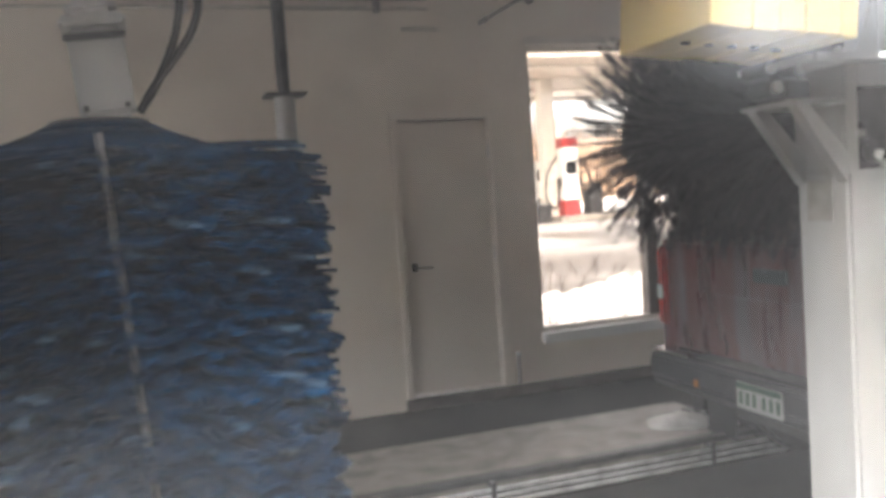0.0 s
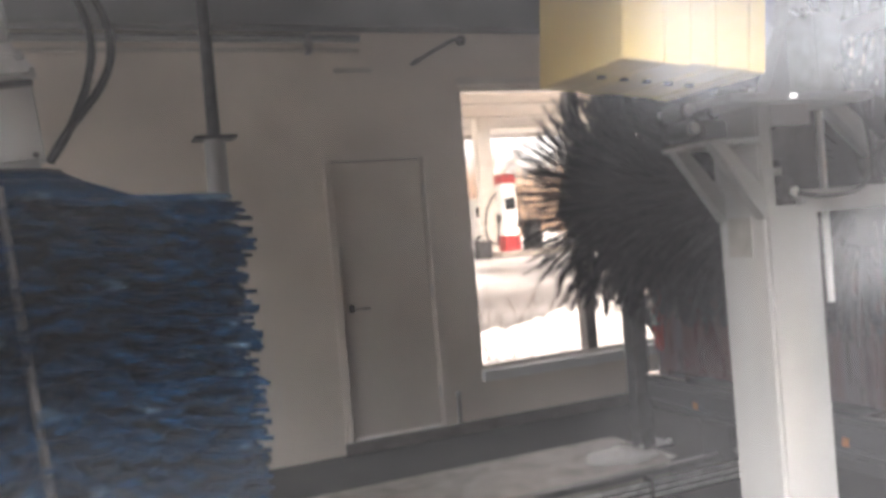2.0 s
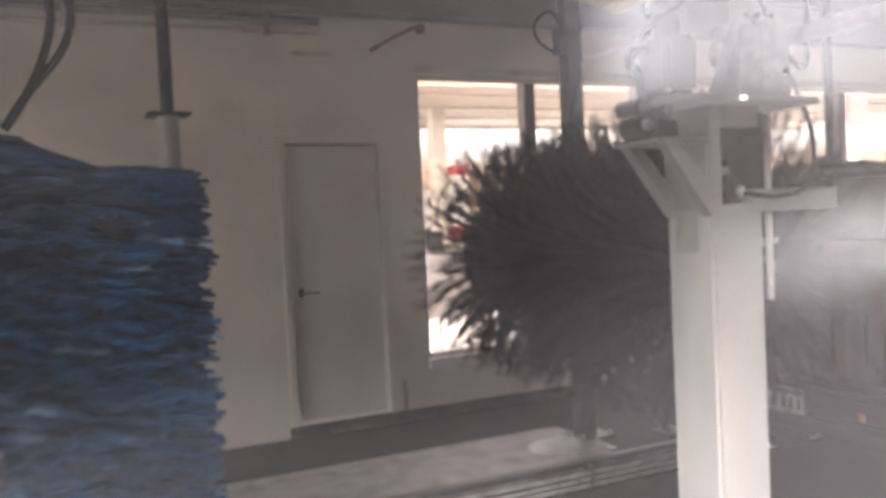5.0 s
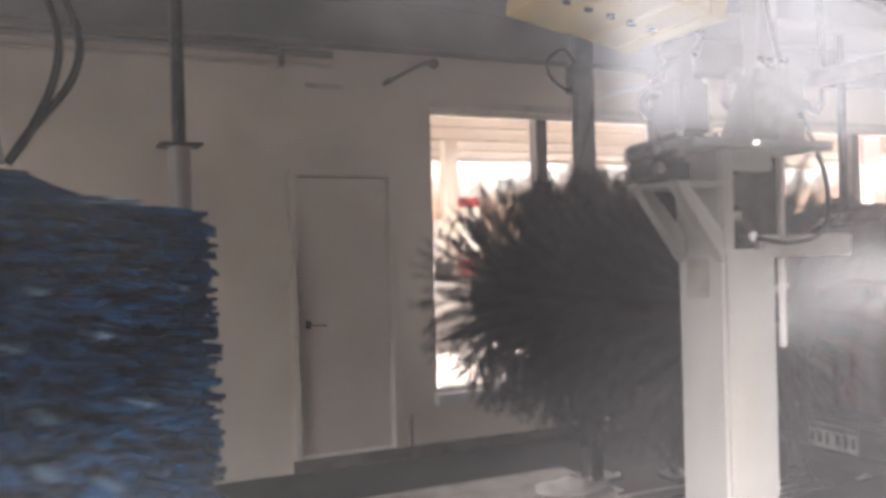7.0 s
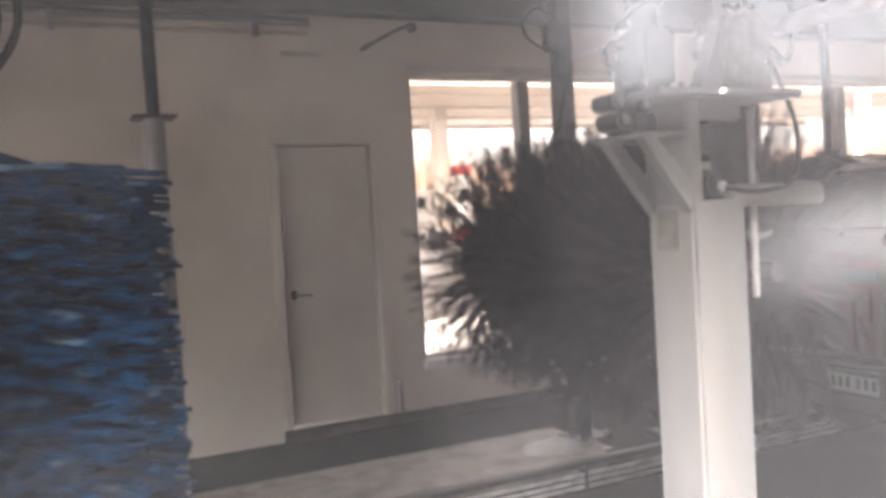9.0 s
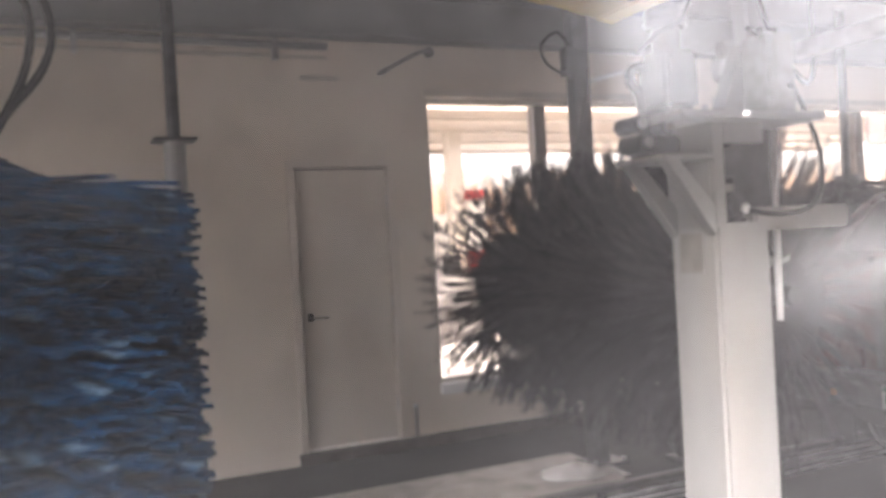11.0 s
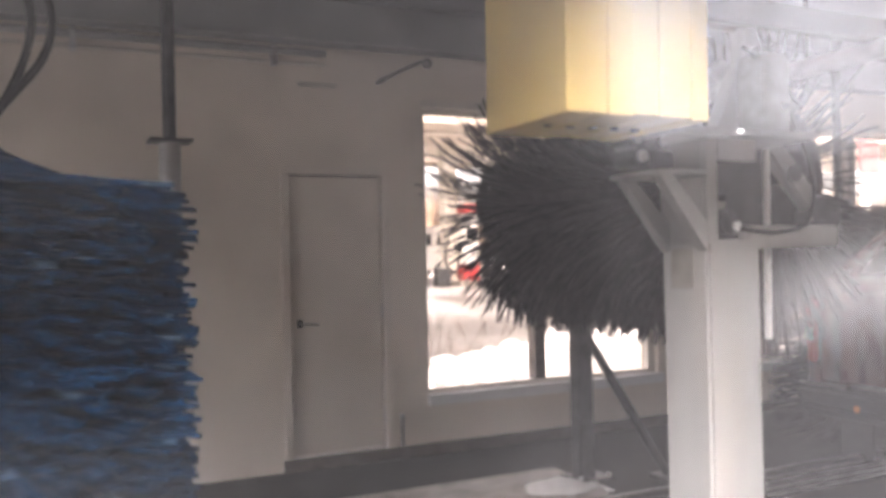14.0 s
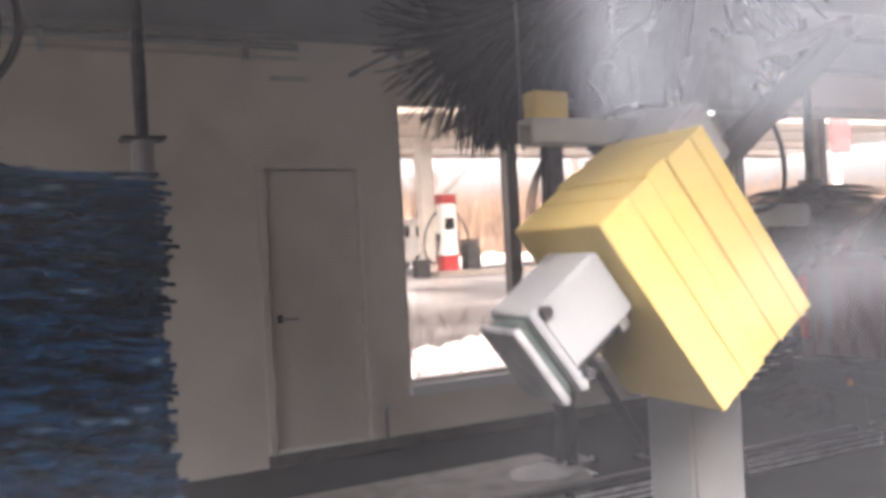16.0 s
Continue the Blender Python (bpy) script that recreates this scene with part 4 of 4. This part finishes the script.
def white_van():
    v = thing("white_van", "white panel van parked beyond the pumps", "van", (15.4, 32.0, 0.5))
    bm = bmesh.new()
    add_prism(bm, [(0.0, 0.35), (0.0, 1.9), (-0.12, 2.1), (-3.6, 2.1), (-4.2, 1.3), (-5.0, 1.1), (-5.0, 0.35)], "y", -0.95, 0.95)
    bmesh.ops.bevel(bm, geom=bm.edges[:], offset=0.06, segments=2, affect="EDGES", clamp_overlap=True)
    part("body", bm, M_PUMPW, v, "white painted body")
    for x in (-0.35, -1.35, -2.4):
        box("window", (x - 0.72, x, -0.965, -0.945, 1.35, 1.78), M_CARGLASS, v, 0.01)
    box("tail_lamp", (-0.02, 0.012, -0.92, -0.8, 0.9, 1.4), M_LENS, v, 0.01)
    for x in (-0.9, -4.0):
        for s in (-1, 1):
            w = part("tyre", add_tube(bmesh.new(), (x, s * 0.75, 0.33), (x, s * 0.97, 0.33), 0.33, seg=20), M_BLACK, v)
            tube("rim", (x, s * 0.971, 0.33), (x, s * 0.985, 0.33), 0.2, M_RAIL, w)
    return v


white_van()


def sign_pylon():
    p = thing("sign_pylon", "red panel sign on a white post beside the forecourt", "sign", (17.6, 14.0, 0.05))
    box("post", (-0.08, 0.08, -0.08, 0.08, 0.0, 4.6), M_PUMPW, p, 0.01)
    box("panel", (-0.32, 0.32, -0.17, -0.085, 3.1, 4.5), M_SIGNRED, p, 0.02, "plain red sign panel")
    box("panel_rim", (-0.35, 0.35, -0.155, -0.1, 4.501, 4.56), M_PUMPW, p, 0.01)
    return p


sign_pylon()


def grow(bm, p, d, length, r, depth, rng, spread=0.5):
    """A twig that forks as it goes."""
    q = p + d * length
    add_tube(bm, p, q, r, r * 0.65, seg=5, caps=False)
    if depth:
        for k in range(rng.choice((2, 2, 3))):
            e = (d + Vector((rng.uniform(-1, 1), rng.uniform(-1, 1), rng.uniform(-0.3, 0.7))) * spread).normalized()
            grow(bm, q - d * length * rng.uniform(0, 0.3), e, length * rng.uniform(0.55, 0.85), r * 0.62, depth - 1, rng, spread)


def shrub(at, seed, size):
    rng = random.Random(seed)
    s = thing("bare_shrub", "leafless brown shrub standing in snow", "shrub", at, "shrubs under the window")
    bm = bmesh.new()
    for k in range(7):
        grow(bm, Vector((rng.uniform(-0.12, 0.12), rng.uniform(-0.1, 0.1), 0)), Vector((rng.uniform(-0.5, 0.5), rng.uniform(-0.4, 0.4), 1)).normalized(), size * rng.uniform(0.3, 0.5), 0.009, 3, rng)
    part("twigs", bm, M_TWIG, s)


shrub((3.1, 6.75, -0.17), 1, 1.0)
shrub((3.55, 6.9, -0.17), 2, 0.55)
shrub((3.95, 7.0, -0.17), 3, 0.45)


def tree(at, seed, height):
    rng = random.Random(seed)
    t = thing("bare_tree", "tall leafless winter tree with grey-brown branches", "tree", at, "bare trees")
    bm = bmesh.new()
    add_tube(bm, (0, 0, 0), (0.05, 0, height * 0.35), height * 0.018, height * 0.013, seg=9)
    part("trunk", bm, M_TWIG, t)
    bm = bmesh.new()
    for k in range(6):
        grow(bm, Vector((0.05, 0, height * (0.33 - 0.03 * k) if k else height * 0.35)), Vector((rng.uniform(-0.7, 0.7), rng.uniform(-0.7, 0.7), 1)).normalized(), height * 0.24, height * 0.008, 4, rng, 0.45)
    part("crown", bm, M_TWIG, t)


def brushwood():
    """A far belt of bare brush behind the forecourt."""
    rng = random.Random(12)
    v, f = [], []
    for k in range(9000):
        x, y = rng.uniform(0, 75), rng.uniform(44, 58)
        h = rng.uniform(2.6, 7.2) * (0.75 + 0.5 * noise.noise((x * 0.1, 0, 0)))
        lean, w, z = rng.uniform(-0.8, 0.8), rng.uniform(0.05, 0.13), 0.5
        o = len(v)
        v += [(x - w, y, z), (x + w, y, z), (x, y + w, z), (x + lean, y + rng.uniform(-.4, .4), z + h)]
        f += [(o, o + 1, o + 3), (o + 1, o + 2, o + 3), (o + 2, o, o + 3)]
    ob = mesh("brushwood", v, f, M_BRUSHWOOD)
    tagged(ob, "far belt of bare brown brushwood behind the snow", "brushwood", kind="stuff")


brushwood()
tree((30.0, 40.0, 0.45), 21, 9)
tree((22.0, 46.0, 0.45), 22, 8)
tree((34.0, 36.0, 0.45), 23, 10)

# across the street, seen only as a reflection in the glass; the buildings are added to mask sky and sun
facade = thing("sky_mask_building", "added dark brown flat-roofed building that masks reflected sky and sun", "building", (0, -12.0, LANE_Z - 0.02))
box("wall", (-22, 9.8, -8, 0, 0, 8.0), M_BRICK, facade)
box("roof", (-22.3, 10.0, -8.3, 0.3, 8.001, 8.25), M_DARKTRIM, facade)
wing = thing("low_sky_mask_building", "added dark brown single-storey building that sets the reflected sky edge", "building", (0, -12.0, LANE_Z - 0.02))
box("wall", (10.05, 30, -8, -0.2, 0, 3.6), M_BRICK, wing)
box("roof", (10.05, 30.3, -8.3, 0.1, 3.601, 3.85), M_DARKTRIM, wing)
# invented heap, placed so its reflection lightens one side of the pane
strip("haze_snow_heap", [11.0 + 0.4 * i for i in range(30)], [-11.4 + 0.3 * i for i in range(10)],
      lambda x, y: LANE_Z - 0.05 + 1.7 * max(0.0, 1 - ((y + 10.0) / 1.5) ** 2) * min(1.0, (x - 11.0) / 1.2) * (0.8 + 0.4 * noise.noise((x, y, 0))), M_SNOW, "added snow heap whose reflection makes pale haze in the glass", "snow")
# unseen strip, added dark so pale ground does not mirror in the pane
strip("street", [-60 + 4 * i for i in range(31)], [-11.6, -8, -4, 0.41], lambda x, y: LANE_Z - 0.008, M_STREET, "dark asphalt strip added to keep the glass reflection dark", "road")
for i in range(7):
    w = box("window", (-19 + 3.7 * i, -17.3 + 3.7 * i, 0.002, 0.06, 1.2, 3.0), M_CARGLASS, facade, 0.01)
for i, (x, y) in enumerate(((10.5, -9.5), (15.5, -10.5), (20.0, -10.0), (26.0, -11.0))):
    tree((x, y, LANE_Z - 0.02), 30 + i, 9 + i)


# ---- what moves ----
BRUSH = [(0.0, 2.74, 1.71), (0.5, 2.74, 1.69), (1.0, 2.74, 1.66), (1.5, 2.75, 1.61), (2.0, 2.76, 1.56), (2.5, 2.75, 1.50), (3.0, 2.60, 1.42), (3.5, 2.49, 1.34),
         (4.0, 2.46, 1.24), (5.0, 2.43, 1.22), (6.5, 2.42, 1.22), (7.0, 2.42, 1.21), (8.0, 2.45, 1.19), (9.0, 2.48, 1.18), (10.0, 2.46, 1.18), (11.5, 2.45, 1.18), (12.0, 2.44, 1.20), (12.5, 2.44, 1.24),
         (13.0, 2.47, 1.37), (13.5, 2.51, 1.53), (14.0, 2.53, 1.70), (14.5, 2.52, 1.87), (15.0, 2.49, 2.06), (15.5, 2.46, 2.37), (16.0, 2.41, 2.60)]
BOX = [(0.0, 1.027, 1.775, -4.5), (0.5, 1.034, 1.795, -4.8), (1.0, 1.03, 1.770, -4.0), (1.5, 1.037, 1.762, -4.0), (2.0, 1.029, 1.80, -5.5), (2.5, 1.022, 1.87, -7.5), (3.0, 1.025, 1.935, -8.0),
       (3.5, 1.025, 2.0, -9.0), (4.0, 1.025, 2.04, -10.0), (6.5, 1.025, 2.06, -10.5), (9.0, 1.025, 2.07, -10.5), (11.5, 1.025, 2.06, -10.0), (12.0, 1.025, 2.03, -9.0), (12.5, 1.022, 1.985, -7.5),
       (13.0, 1.02, 1.935, -6.0), (13.5, 1.018, 1.855, -4.5), (14.0, 1.023, 1.725, -0.7), (14.5, 1.08, 1.548, 7.4), (15.0, 1.156, 1.345, 15.5), (15.5, 1.308, 1.148, 27.2), (16.0, 1.495, 0.995, 36.5)]


def between(table, t):
    """Values of a table at t, eased from row to row."""
    for a, b in zip(table, table[1:]):
        if a[0] <= t <= b[0]:
            k = (t - a[0]) / (b[0] - a[0])
            return [p + (q - p) * k for p, q in zip(a[1:], b[1:])]
    return table[-1][1:]


def motions():
    steps = [i / 10 for i in range(161)]
    walk(BLUE, [(t, pose(-0.17 + 0.03 * min(1, t / 9), 1.93, LANE_Z, 0, 0, -21 * i)) for i, t in enumerate(steps)])
    # the roller spins slowly at first, fast while it is down, and runs out as it rises
    spin = [0.0]
    for t in steps[1:]:
        spin.append(spin[-1] + between([(0, 17), (1.5, 14), (2.5, 8), (3.5, 8), (5, 19), (10.5, 19), (12.5, 6), (13.3, 2.5), (16, 2.5)], t)[0])
    walk(TOP, [(t, pose(between(BRUSH, t)[0], 0, between(BRUSH, t)[1], 0, a, 0)) for t, a in zip(steps, spin)])
    # once the roller slows, its tufts fall towards the underside
    for k, tuft in enumerate(TUFTS):
        rows = [(0.0, pose(0, 0, 0))]
        for i, t in enumerate(steps):
            if t >= 12.5:
                slack = 0.8 * min(1.0, (t - 12.5) / 1.2)
                # a strip at angle a about y points along (cos a, sin a) in x and z; the roller's turn takes it to a - spin
                a = 2 * math.pi * (k + 0.5) / SECTORS - radians(spin[i])
                rows.append((t, pose(0, 0, 0, 0, math.degrees(slack * math.sin(a + math.pi / 2)), 0)))
        walk(tuft, rows)
    walk(TRAY, [(t, pose(1.255, 1.92, z - 0.025)) for t, z in ((0.0, 2.5), (12.5, 2.5), (13.5, 2.3), (14.0, 2.14), (14.5, 2.03), (15.0, 1.93), (15.3, 1.87), (15.6, 1.815), (15.8, 1.782), (16.0, 1.758))])
    walk(FARBRUSH, [(t, pose(5.98, 5.0, -0.09, 0, 0, 19 * i)) for i, t in enumerate(steps)])
    walk(WEIGHT, [(t, pose(x, 1.5, z, 0, -a, 0)) for t, x, z, a in BOX])
    walk(ARM, [(t, pose(2.25, 0, 2.0, 0, -math.degrees(math.atan2(z - 2.0, x - 2.25)), 0)) for t, x, z in BRUSH])
    walk(CAR, [(t, pose(x, 3.28, LANE_Z)) for t, x in ((0.0, 2.58), (1.5, 2.89), (2.5, 3.09), (4.0, 3.37), (6.5, 3.77), (9.0, 4.13), (12.0, 4.5), (14.0, 4.71), (16.0, 4.87))])


motions()
